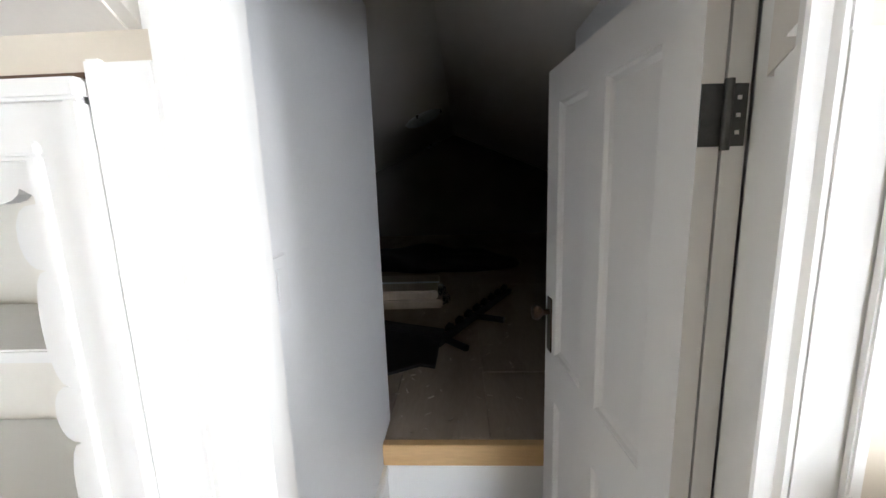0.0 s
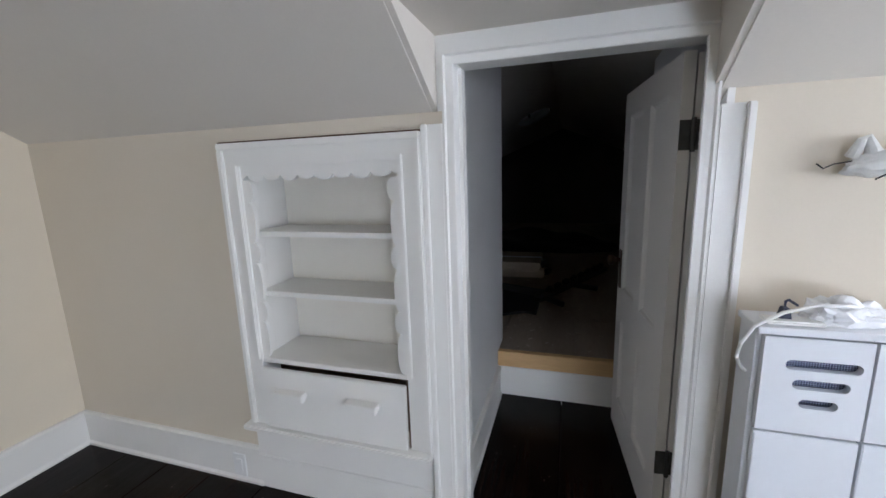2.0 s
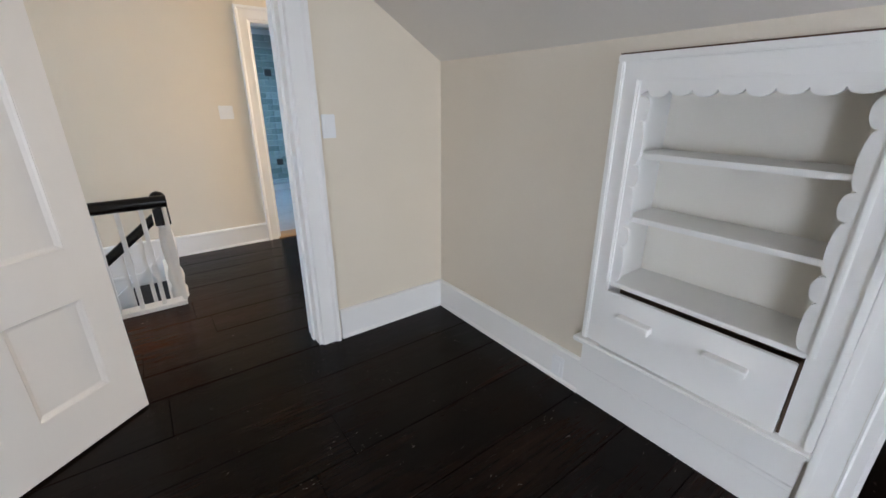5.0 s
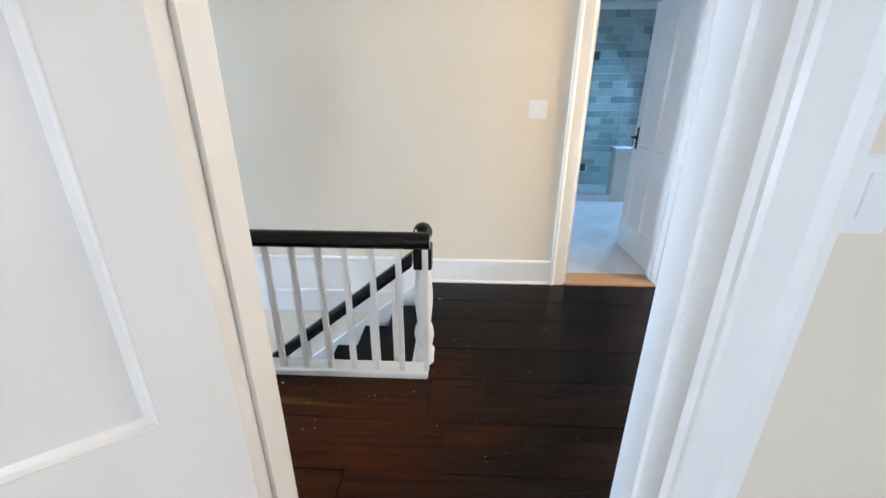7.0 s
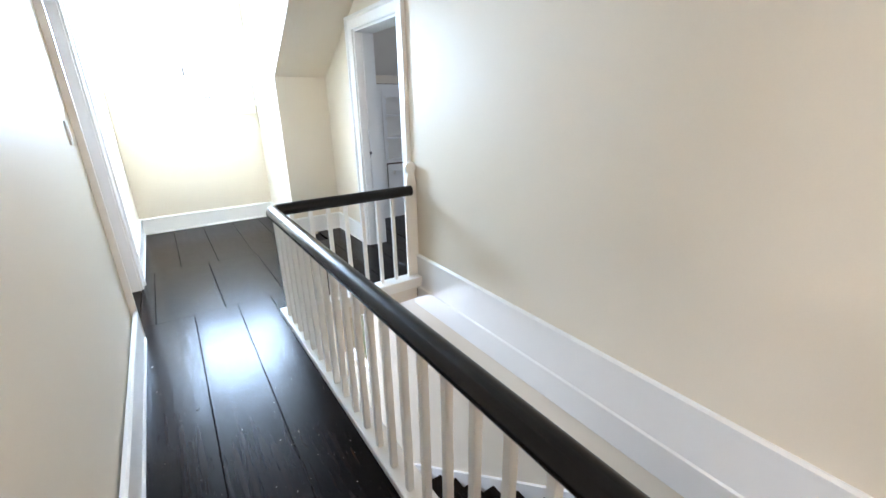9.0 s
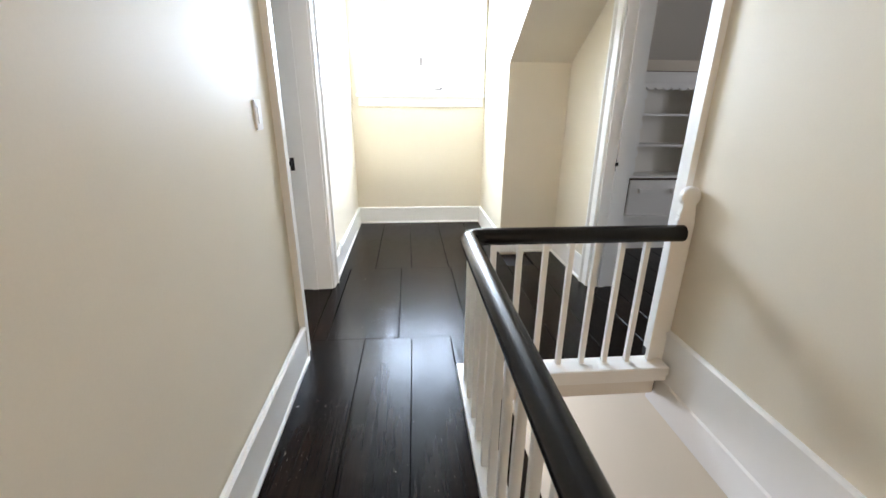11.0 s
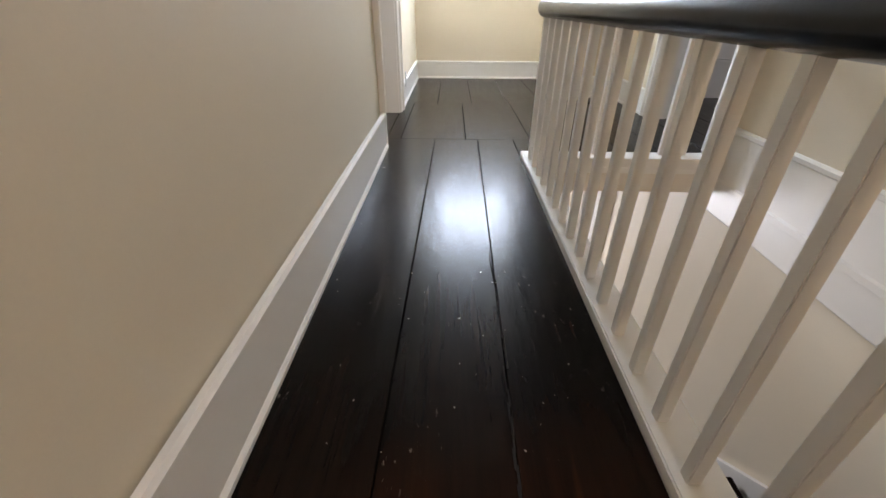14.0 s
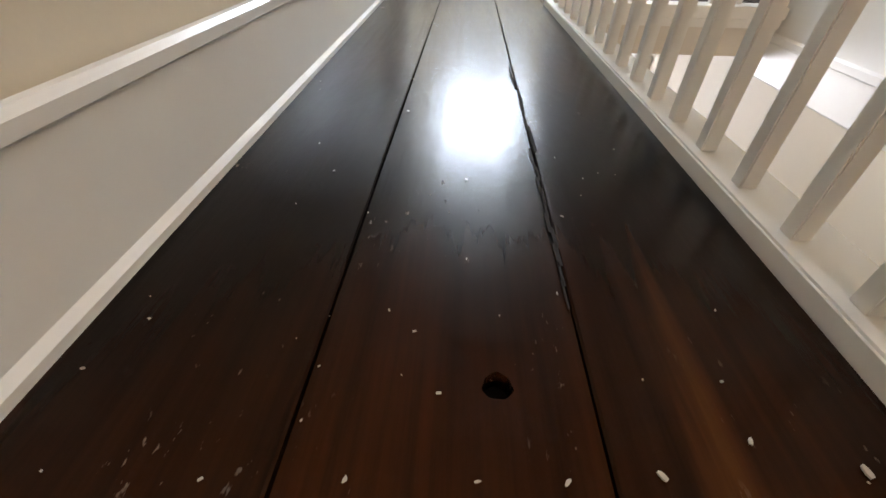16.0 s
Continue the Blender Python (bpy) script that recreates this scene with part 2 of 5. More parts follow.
def random_tint(name, a, b, rough):
    """Pieces alike but for their shade: Object Info's Random picks between two colours."""
    m = bpy.data.materials.new(name)
    m.use_nodes = True
    n, l = m.node_tree.nodes, m.node_tree.links
    info, r, t, x = (n.new("ShaderNode" + k) for k in ("ObjectInfo", "ValToRGB", "TexNoise", "Mix"))
    r.color_ramp.elements[0].color, r.color_ramp.elements[1].color = (*a, 1), (*b, 1)
    l.new(info.outputs["Random"], r.inputs[0])
    t.inputs["Scale"].default_value = 14
    x.data_type, x.blend_type = "RGBA", "MULTIPLY"
    x.inputs[0].default_value = 0.35
    l.new(r.outputs[0], x.inputs[6])
    l.new(t.outputs[1], x.inputs[7])
    l.new(x.outputs[2], n["Principled BSDF"].inputs["Base Color"])
    n["Principled BSDF"].inputs["Roughness"].default_value = rough
    return m


TILE = random_tint("green_grey_stone_tile", (0.30, 0.38, 0.36), (0.62, 0.68, 0.66), 0.22)


def glass(name, color=(1, 1, 1)):
    m = bpy.data.materials.new(name)
    m.use_nodes = True
    p = m.node_tree.nodes["Principled BSDF"]
    p.inputs["Base Color"].default_value = (*color, 1)
    p.inputs["Transmission Weight"].default_value = 1.0
    p.inputs["Roughness"].default_value = 0.0
    p.inputs["IOR"].default_value = 1.45
    return m


PANE = glass("window_glass")
CLEARFILM = glass("clear_packing_film", (0.9, 0.9, 0.88))
SHOWER = glass("shower_glass", (0.86, 0.96, 0.95))


# ---- mesh helpers ----
def box(bm, x0, x1, y0, y1, z0, z1):
    v = [bm.verts.new((x, y, z)) for x in (x0, x1) for y in (y0, y1) for z in (z0, z1)]
    for f in ((0, 1, 3, 2), (4, 6, 7, 5), (0, 4, 5, 1), (2, 3, 7, 6), (0, 2, 6, 4), (1, 5, 7, 3)):
        bm.faces.new([v[i] for i in f])
    return v


def prism(bm, pts, axis, a, b):
    """A flat outline pushed out along an axis. axis x: pts are (y, z); y: (x, z); z: (x, y)."""
    def at(p, d):
        return {"x": (d, p[0], p[1]), "y": (p[0], d, p[1]), "z": (p[0], p[1], d)}[axis]
    lo, hi = [bm.verts.new(at(p, a)) for p in pts], [bm.verts.new(at(p, b)) for p in pts]
    n = len(pts)
    bm.faces.new(lo), bm.faces.new(hi[::-1])
    for i in range(n):
        bm.faces.new((lo[i], hi[i], hi[(i + 1) % n], lo[(i + 1) % n]))


def tube(bm, points, r, seg=12):
    """A round bar along points."""
    rings, pts = [], [Vector(p) for p in points]
    for i, p in enumerate(pts):
        d = (pts[min(i + 1, len(pts) - 1)] - pts[max(i - 1, 0)]).normalized()
        side = d.cross(Vector((0, 0, 1)))
        side = side.normalized() if side.length > 1e-3 else Vector((1, 0, 0))
        up = side.cross(d)
        rad = r[i] if isinstance(r, (list, tuple)) else r
        rings.append([bm.verts.new(p + rad * (math.cos(a) * side + math.sin(a) * up))
                      for a in (2 * math.pi * k / seg for k in range(seg))])
    for a, b in zip(rings, rings[1:]):
        for k in range(seg):
            bm.faces.new((a[k], a[(k + 1) % seg], b[(k + 1) % seg], b[k]))
    bm.faces.new(rings[0][::-1]), bm.faces.new(rings[-1])


def lathe(bm, profile, x=0.0, y=0.0, seg=20):
    """A turned shape: profile of (radius, z)."""
    rings = [[bm.verts.new((x + r * math.cos(2 * math.pi * k / seg), y + r * math.sin(2 * math.pi * k / seg), z))
              for k in range(seg)] for r, z in profile]
    for a, b in zip(rings, rings[1:]):
        for k in range(seg):
            bm.faces.new((a[k], a[(k + 1) % seg], b[(k + 1) % seg], b[k]))
    bm.faces.new(rings[0][::-1]), bm.faces.new(rings[-1])


def part(name, bm, mat, parent=None, label="", bevel=0.0, smooth=False):
    bmesh.ops.recalc_face_normals(bm, faces=bm.faces)
    if bevel:
        edges = [e for e in bm.edges if len(e.link_faces) == 2 and e.calc_face_angle() > 0.5]
        bmesh.ops.bevel(bm, geom=edges, offset=bevel, segments=2, affect="EDGES", clamp_overlap=True)
    me = bpy.data.meshes.new(name)
    bm.to_mesh(me)
    bm.free()
    if smooth:
        me.polygons.foreach_set("use_smooth", [True] * len(me.polygons))
        me.set_sharp_from_angle(angle=0.7)
    me.materials.append(mat)
    ob = new(name, me)
    if parent:
        ob.parent = parent
    if label:
        ob["label"] = label
    return ob


def boxes(name, mat, parent, dims, label="", bevel=0.0):
    bm = bmesh.new()
    for d in dims:
        box(bm, *d)
    return part(name, bm, mat, parent, label, bevel)


def thing(name, label, category, m=None, group=""):
    ob = new(name)
    ob.empty_display_size = 0.1
    if m is not None:
        ob.matrix_basis = m
    return tagged(ob, label, category, group)


def structure(ob, label, category):
    return tagged(ob, label, category, kind="structure")


def wall(name, mat, label, along, a0, a1, t0, t1, z0, z1, openings=()):
    """A wall along 'x' or 'y' from a0 to a1, thick from t0 to t1, with openings (start, end, bottom, top) through it."""
    bm = bmesh.new()
    def put(p, q, b, t):
        if q - p > 1e-4 and t - b > 1e-4:
            if along == "x":
                box(bm, p, q, t0, t1, b, t)
            else:
                box(bm, t0, t1, p, q, b, t)
    at = a0
    for p, q, b, t in sorted(openings):
        put(at, p, z0, z1)
        put(p, q, z0, b)
        put(p, q, t, z1)
        at = q
    put(at, a1, z0, z1)
    return structure(part(name, bm, mat), label, "wall")


def board(name, along, a0, a1, face, out, z0=0.0, z1=0.188, label=""):
    """A baseboard: tall flat board with a cap bead and a shoe moulding, on the wall plane 'face', standing out by 'out' (signed)."""
    s = 1 if out > 0 else -1
    prof = [(0, z0), (0.026, z0), (0.026, z0 + 0.012), (0.017, z0 + 0.022), (0.017, z1 - 0.028), (0.022, z1 - 0.024),
            (0.022, z1 - 0.008), (0.014, z1), (0, z1)]
    bm = bmesh.new()
    pts = [(face + s * p, z) for p, z in prof]
    prism(bm, pts, along, a0, a1)
    return structure(part(name, bm, TRIM), label or "tall white painted baseboard with a bead and shoe moulding", "baseboard")


CASE = [(0, 0), (0, 0.014), (0.008, 0.02), (0.074, 0.02), (0.080, 0.026), (0.088, 0.034), (0.105, 0.034), (0.105, 0)]


def casing(name, along, face, out, a0, a1, top, label, head=True, width=0.105, z0=0.0, deep=1.0):
    """Moulded trim round an opening a0..a1 with its head at top, on the wall plane 'face', standing out by sign 'out'."""
    bm = bmesh.new()
    k = width / 0.105

    def run(p0, p1, outward, up):
        pts = []
        for w, d in CASE:
            pts.append((w * k, d * deep))
        ends = []
        for base, mitre in ((p0, 0), (p1, 1)):
            row = []
            for w, d in pts:
                a, z = base
                if up:
                    a = a + outward * w
                    z = z + (w if mitre and head else 0)
                else:
                    z = z + w
                    a = a + (w if mitre else -w)
                row.append(bm.verts.new((a, face + out * d, z) if along == "x" else (face + out * d, a, z)))
            ends.append(row)
        n = len(pts)
        bm.faces.new(ends[0]), bm.faces.new(ends[1][::-1])
        for i in range(n):
            bm.faces.new((ends[0][i], ends[1][i], ends[1][(i + 1) % n], ends[0][(i + 1) % n]))
    run((a0, z0), (a0, top), -1, True)
    run((a1, z0), (a1, top), 1, True)
    if head:
        run((a0, top), (a1, top), 0, False)
    return structure(part(name, bm, TRIM), label, "door trim")


# ---- large structure ----
KNEE, NS = 1.56, 0.62          # bedroom: height of the knee wall, rise of the ceiling's slope
WN = 0.727                       # bedroom: face of the north knee wall
CEILZ = 2.45

# wall between bedroom and landing, with the bedroom door and the east room's door
wall("wall_bedroom_west", CREAM, "cream painted plaster wall between bedroom and landing", "y", -6.55, -1.145, -2.235, -1.995, -0.2, 2.6,
     [(-4.635, -3.83, -0.2, 2.02)])
wall("wall_bedroom_west_door", CREAM, "cream painted plaster wall round the bedroom door", "y", -1.145, 2.35, -2.172, -1.995, -0.2, 2.6,
     [(-1.03, -0.14, -0.2, 2.02)])
# wall on the stair side, with the bathroom and the west room's door
wall("wall_stair_side", CREAM, "cream painted plaster wall along the stairwell", "y", -6.55, 2.3, -4.36, -4.18, -2.75, 2.6,
     [(-5.75, -4.87, -1.95, -0.62), (-4.54, -3.735, -0.03, 1.98), (0.217, 0.92, -0.03, 2.02)])
# north knee wall of the bedroom with the closet opening and the recess of the built-in shelf
wall("wall_knee_north", BEIGE, "beige painted knee wall under the sloped ceiling", "x", -1.995, 3.2, WN, WN + 0.14, -0.2, KNEE,
     [(-0.775, -0.09, 0.3, 1.44), (0.070, 0.85, -0.2, KNEE)])
wall("wall_over_closet_door", TRIM, "white header board over the closet door", "x", 0.03, 0.80, WN + 0.001, WN + 0.14, KNEE, 1.785, [(0.070, 0.80, KNEE, 1.725)])
wall("wall_bedroom_east", BEIGE, "beige painted gable wall", "y", -3.5, 0.9, 3.2, 3.35, -0.2, 2.6, [(-0.6, 0.4, 0.72, 1.72)])
wall("wall_bedroom_south", BEIGE, "beige painted partition wall", "x", -1.995, 3.2, -3.45, -3.35, -0.2, 2.6, [(1.45, 2.65, 0.28, 1.42)])
wall("wall_east_room_east", CREAM, "cream painted wall of the east room", "y", -5.45, -3.45, 0.3, 0.349, -0.2, 2.6, [(-4.8, -4.0, 0.85, 1.95)])
wall("wall_east_room_south", CREAM, "cream painted knee wall in the east room", "x", -1.995, 0.3, -5.45, -5.35, -0.2, 1.64)
wall("wall_landing_north", CREAM, "cream painted end wall of the landing", "x", -4.18, -2.172, 2.25, 2.35, -0.2, 2.6, [(-3.80, -2.90, 1.15, 2.15)])
wall("wall_alcove_south", CREAM, "cream painted wall below the dormer window", "x", -3.66, -2.235, -6.55, -6.427, -0.2, 2.6, [(-3.55, -2.40, 1.42, 2.28)])
wall("wall_alcove_knee", CREAM, "cream painted knee wall beside the dormer alcove", "x", -4.18, -3.78, -5.45, -5.349, -0.2, 1.64)
wall("wall_alcove_cheek", CREAM, "cream painted dormer cheek wall", "y", -6.55, -5.35, -3.78, -3.66, -0.2, 2.6)
wall("wall_west_room_south", BEIGE, "beige painted knee wall in the west room", "x", -8.0, -4.36, -5.49, -5.39, -0.2, 1.68, [(-5.50, -4.83, 0.3, 1.53)])
wall("wall_west_end", BEIGE, "beige painted gable wall at the far side", "y", -5.45, 2.3, -8.15, -8.0, -0.2, 2.6, [(-3.5, -2.5, 0.8, 2.0)])
wall("wall_bath_south", WHITE, "white wall between bathroom and west room", "x", -8.0, -4.36, -0.75, -0.6, -0.2, 2.6)
wall("wall_bath_north", WHITE, "white bathroom wall with a window", "x", -8.0, -4.36, 2.2, 2.35, -0.2, 2.6, [(-6.90, -6.20, 1.15, 2.05)])


def slope(name, x0, x1, y0, z0, y1, z1, mat=CEIL, label="white painted sloped attic ceiling", notch=None):
    """A sloped ceiling slab from (y0, z0) at the knee wall up to (y1, z1); notch: x range left open from the knee up to height h."""
    bm = bmesh.new()
    k = (z1 - z0) / (y1 - y0)

    def slab(xa, xb, ya):
        za = z0 + (ya - y0) * k
        prism(bm, [(ya, za), (y1, z1), (y1, z1 + 0.14), (ya, za + 0.14)], "x", xa, xb)
    if notch:
        xa, xb, h = notch
        slab(x0, xa, y0)
        slab(xb, x1, y0)
        slab(xa, xb, y0 + (h - z0) / k)
    else:
        slab(x0, x1, y0)
    return structure(part(name, bm, mat), label, "ceiling")


YN = WN - (CEILZ - KNEE) / NS
slope("ceiling_slope_bedroom", -1.995, 3.2, WN + 0.1, KNEE - 0.062, YN, CEILZ, notch=(0.012, 0.818, 1.785))
slope("ceiling_slope_east_room", -1.995, 0.3, -5.35, 1.64, -4.06, CEILZ)
# upper part of the dormer's cheek, between the sloped and the flat ceiling
bm = bmesh.new()
prism(bm, [(-5.349, 1.72), (-4.062, 2.53), (-4.062, 2.6), (-5.349, 2.6)], "x", -3.78, -3.662)
structure(part("wall_alcove_cheek_upper", bm, CREAM), "cream painted upper cheek of the dormer", "wall")
slope("ceiling_slope_landing", -4.18, -3.66, -5.35, 1.64, -4.06, CEILZ, CREAM, "cream painted sloped ceiling beside the dormer")
slope("ceiling_slope_west_room", -8.0, -4.36, -5.39, 1.68, -4.06, CEILZ)
boxes_flat = bmesh.new()
box(boxes_flat, -8.1, -4.36, -4.06, 2.3, CEILZ, 2.6)
box(boxes_flat, -4.18, -2.235, -4.06, -1.145, CEILZ, 2.6)
box(boxes_flat, -4.18, -2.172, -1.145, 2.25, CEILZ, 2.6)
box(boxes_flat, -3.66, -2.235, -6.5, -4.06, CEILZ, 2.6)
box(boxes_flat, -1.995, 3.3, -3.45, YN, CEILZ, 2.6)
box(boxes_flat, -1.995, 0.4, -4.06, -3.45, CEILZ, 2.6)
structure(part("ceiling", boxes_flat, CEIL), "flat white painted ceiling", "ceiling")

# the doorway's recess in the slope: two triangular cheeks and a level soffit
yc = WN - (1.785 - KNEE) / NS
bm = bmesh.new()
for xa, xb in ((-0.01, 0.03), (0.80, 0.84)):
    prism(bm, [(WN + 0.05, KNEE - 0.027), (WN + 0.05, 1.80), (yc - 0.018, 1.80)], "x", xa, xb)
box(bm, -0.012, 0.842, yc, WN + 0.14, 1.785, 1.84)
structure(part("ceiling_doorway_recess", bm, CEIL), "white painted soffit and cheeks over the closet door", "ceiling")

# closet passage and attic storage beyond
wall("wall_closet_west", WHITE, "white painted closet side wall", "y", WN + 0.14, 1.91, -0.05, 0.05, -0.2, 2.3)
wall("wall_closet_east", WHITE, "white painted closet side wall behind the open door", "y", WN + 0.14, 1.91, 0.852, 0.95, -0.2, 2.3)
wall("wall_attic_front", ATTIC, "bare attic partition", "x", -1.99, -0.05, 1.80, 1.905, 0.0, 2.3)
wall("wall_attic_front_east", ATTIC, "bare attic partition", "x", 0.95, 3.9, 1.80, 1.905, 0.0, 2.3)
# Unseen partition added so that no sun leaks in over the closet.
wall("wall_attic_sun_block", ATTIC, "unseen partition above the bedroom knee wall, added to block the sun", "x", -1.99, 3.9, 0.868, 0.90, KNEE + 0.002, 2.7, [(0.05, 0.852, KNEE + 0.002, 1.73)])
wall("wall_attic_west", ATTIC, "bare attic side wall", "y", 1.91, 8.1, -1.99, -1.89, 0.0, 1.55)
wall("wall_attic_east", ATTIC, "bare attic side wall", "y", 1.89, 8.1, 3.8, 3.9, 0.0, 1.2)
bm = bmesh.new()
prism(bm, [(-1.99, 0.2), (3.9, 0.2), (3.9, 0.7), (0.3, 2.2), (-1.99, 1.24)], "y", 8.0, 8.1)
structure(part("wall_attic_gable", bm, ATTIC), "grey board gable wall at the end of the attic", "wall")
bm = bmesh.new()
for w in (-2.28, 3.6):
    zb = 2.14 - abs(w) * 0.4222
    prism(bm, [(0.3, 2.14), (0.3 + w, zb), (0.3 + w, zb + 0.16), (0.3, 2.30)], "y", WN + 0.142, 8.1)
structure(part("ceiling_attic_roof", bm, CEIL), "white boarded roof slopes meeting at a ridge", "ceiling")

# lower hall under the stairwell
wall("wall_lower_south", CREAM, "cream wall of the hall below", "x", -4.18, -1.2, -6.55, -6.45, -2.75, -0.2, [(-2.6, -1.6, -1.95, -0.55)])
wall("wall_lower_east", CREAM, "cream wall of the hall below", "y", -6.55, -0.4, -1.3, -1.2, -2.75, -0.2)
wall("wall_lower_north", CREAM, "cream wall at the head of the stairs below", "x", -4.18, -1.2, -0.50, -0.4, -2.75, -0.2)
structure(boxes("floor_lower", FLOOR, None, [(-4.3, -1.2, -6.55, -0.4, -2.78, -2.66)]), "dark boards of the hall below", "floor")

# ground outside
structure(boxes("ground", GRASS, None, [(-400, 400, -400, 400, -3.3, -3.1)]), "grassy ground around the house", "ground")

# bright hazy sky low over the horizon, south of the house
HAZE = bpy.data.materials.new("bright_haze")
HAZE.use_nodes = True
hn = HAZE.node_tree.nodes
hn["Principled BSDF"].inputs["Base Color"].default_value = (0.8, 0.8, 0.8, 1)
hn["Principled BSDF"].inputs["Emission Color"].default_value = (0.93, 0.97, 1.0, 1)
hn["Principled BSDF"].inputs["Emission Strength"].default_value = 3.0
structure(boxes("backdrop", HAZE, None, [(-90, 90, -82, -80, -3, 34)]), "bright hazy sky beyond the dormer window", "sky")

# subfloor (dark gaps show between the boards), open over the stairwell
bm = bmesh.new()
for d in ((-8.0, -4.18, -6.55, 2.3), (-3.078, 3.2, -6.55, 0.867), (-4.18, -3.078, -6.55, -3.577), (-4.18, -3.078, -0.78, 2.3), (-3.078, -2.172, 0.867, 2.25),
          (0.05, 0.852, 0.867, 1.74)):
    box(bm, d[0], d[1], d[2], d[3], -0.2, -0.03)
structure(part("floor", bm, DARKVOID), "dark subfloor under the boards", "floor")

# bathroom floor, threshold
structure(boxes("floor_bathroom", MARBLE, None, [(-8.0, -4.36, -0.6, 2.2, -0.03, 0.012)]), "polished white marble bathroom floor", "floor")
structure(boxes("threshold", OAK, None, [(-4.36, -4.16, 0.215, 0.90, -0.03, 0.014)], bevel=0.004), "bare oak threshold strip at the bathroom", "trim")

# baseboards
board("baseboard_bedroom_west", "y", -0.02, WN, -1.995, 1)
board("baseboard_bedroom_west_south", "y", -3.35, -1.14, -1.995, 1)
board("baseboard_bedroom_north", "x", -1.995, -0.845, WN, -1)
board("baseboard_bedroom_north_east", "x", 0.907, 3.2, WN, -1)
board("baseboard_landing_east", "y", -3.72, -1.14, -2.248, -1, z1=0.203)
board("baseboard_landing_east_north", "y", -0.02, 2.25, -2.172, -1)
board("baseboard_alcove_east", "y", -6.427, -4.745, -2.235, -1)
board("baseboard_alcove_south", "x", -3.66, -2.235, -6.427, 1)
board("baseboard_alcove_cheek", "y", -6.427, -5.35, -3.66, 1)
board("baseboard_alcove_knee", "x", -4.18, -3.66, -5.35, 1)
board("baseboard_landing_west", "y", -5.35, -4.65, -4.18, 1)
board("baseboard_landing_bath", "y", -0.78, 0.11, -4.18, 1)
board("baseboard_landing_bath_north", "y", 1.01, 2.25, -4.18, 1)
board("baseboard_east_room", "x", -1.995, 0.3, -5.35, 1)
board("baseboard_west_room", "x", -8.0, -5.58, -5.39, 1)
board("baseboard_west_room_east", "x", -4.75, -4.36, -5.39, 1)
board("baseboard_closet_west", "y", 0.87, 1.72, 0.05, 1)

# trim band that runs on along the stairwell at floor level
bm = bmesh.new()
pts = [(-4.18, -0.285), (-4.168, -0.285), (-4.165, -0.278), (-4.165, -0.125), (-4.154, -0.118), (-4.154, -0.092), (-4.162, -0.082), (-4.162, 0.163), (-4.156, 0.168), (-4.156, 0.186), (-4.168, 0.195), (-4.18, 0.195)]
prism(bm, pts, "y", -3.63, -0.78)
structure(part("trim_stairwell_band", bm, TRIM), "deep white painted band along the stairwell wall", "trim")

# door trims
casing("trim_bedroom_door", "y", -1.995, 1, -1.03, -0.14, 2.02, "white moulded casing of the bedroom door")
casing("trim_bedroom_door_landing", "y", -2.172, -1, -1.03, -0.14, 2.02, "white moulded casing of the bedroom door on the landing")
casing("trim_east_room_door", "y", -2.235, -1, -4.635, -3.83, 2.02, "white moulded casing of the east room door")
casing("trim_west_room_door", "y", -4.18, 1, -4.54, -3.735, 1.98, "white moulded casing of the west room door")
casing("trim_bath_door", "y", -4.18, 1, 0.217, 0.92, 2.02, "white moulded casing of the bathroom door")
casing("trim_closet_door", "x", WN, -1, 0.090, 0.775, 1.692, "white moulded casing round the closet door", width=0.037, deep=0.62)


def lining(name, along, t0, t1, a0, a1, top, label):
    """The boards that line an opening through a wall, with a stop bead."""
    bm = bmesh.new()
    def put(p, q, s, e, b, t):
        box(bm, p, q, s, e, b, t) if along == "x" else box(bm, s, e, p, q, b, t)
    put(a0, a0 + 0.018, t0 - 0.002, t1 + 0.002, 0, top)
    put(a1 - 0.018, a1, t0 - 0.002, t1 + 0.002, 0, top)
    put(a0 + 0.018, a1 - 0.018, t0 - 0.002, t1 + 0.002, top - 0.018, top)
    mid = (t0 + t1) / 2
    put(a0 + 0.018, a0 + 0.03, mid - 0.02, mid + 0.02, 0, top - 0.03)
    put(a1 - 0.03, a1 - 0.018, mid - 0.02, mid + 0.02, 0, top - 0.03)
    return structure(part(name, bm, TRIM), label, "door frame")


lining("trim_bedroom_door_lining", "y", -2.172, -1.995, -1.03, -0.14, 2.02, "white painted door lining")
lining("trim_east_room_lining", "y", -2.235, -1.995, -4.635, -3.83, 2.02, "white painted door lining")
lining("trim_west_room_lining", "y", -4.36, -4.18, -4.54, -3.735, 1.98, "white painted door lining with a latch plate")
lining("trim_bath_lining", "y", -4.36, -4.18, 0.217, 0.92, 2.02, "white painted door lining")
lining("trim_closet_lining", "x", WN, WN + 0.14, 0.070, 0.85, 1.725, "white painted closet door lining")

structure(boxes("trim_closet_rabbet", TRIM, None, [(0.797, 0.831, 0.876, 0.90, 0.0, 1.69)]), "white painted rabbet behind the closet door hinges", "trim")

# flat pilaster boards either side of the closet door
for nm, xa, xb in (("trim_closet_pilaster", -0.019, 0.052), ("trim_closet_pilaster_east", 0.813, 0.892)):
    bm = bmesh.new()
    box(bm, xa, xb, WN - 0.022, WN, 0.0, 1.52)
    box(bm, xb - 0.02 if xa > 0 else xa, xb if xa > 0 else xa + 0.02, WN - 0.036, WN - 0.022, 0.0, 1.52)
    structure(part(nm, bm, TRIM, bevel=0.003), "white painted pilaster board beside the closet door", "trim")

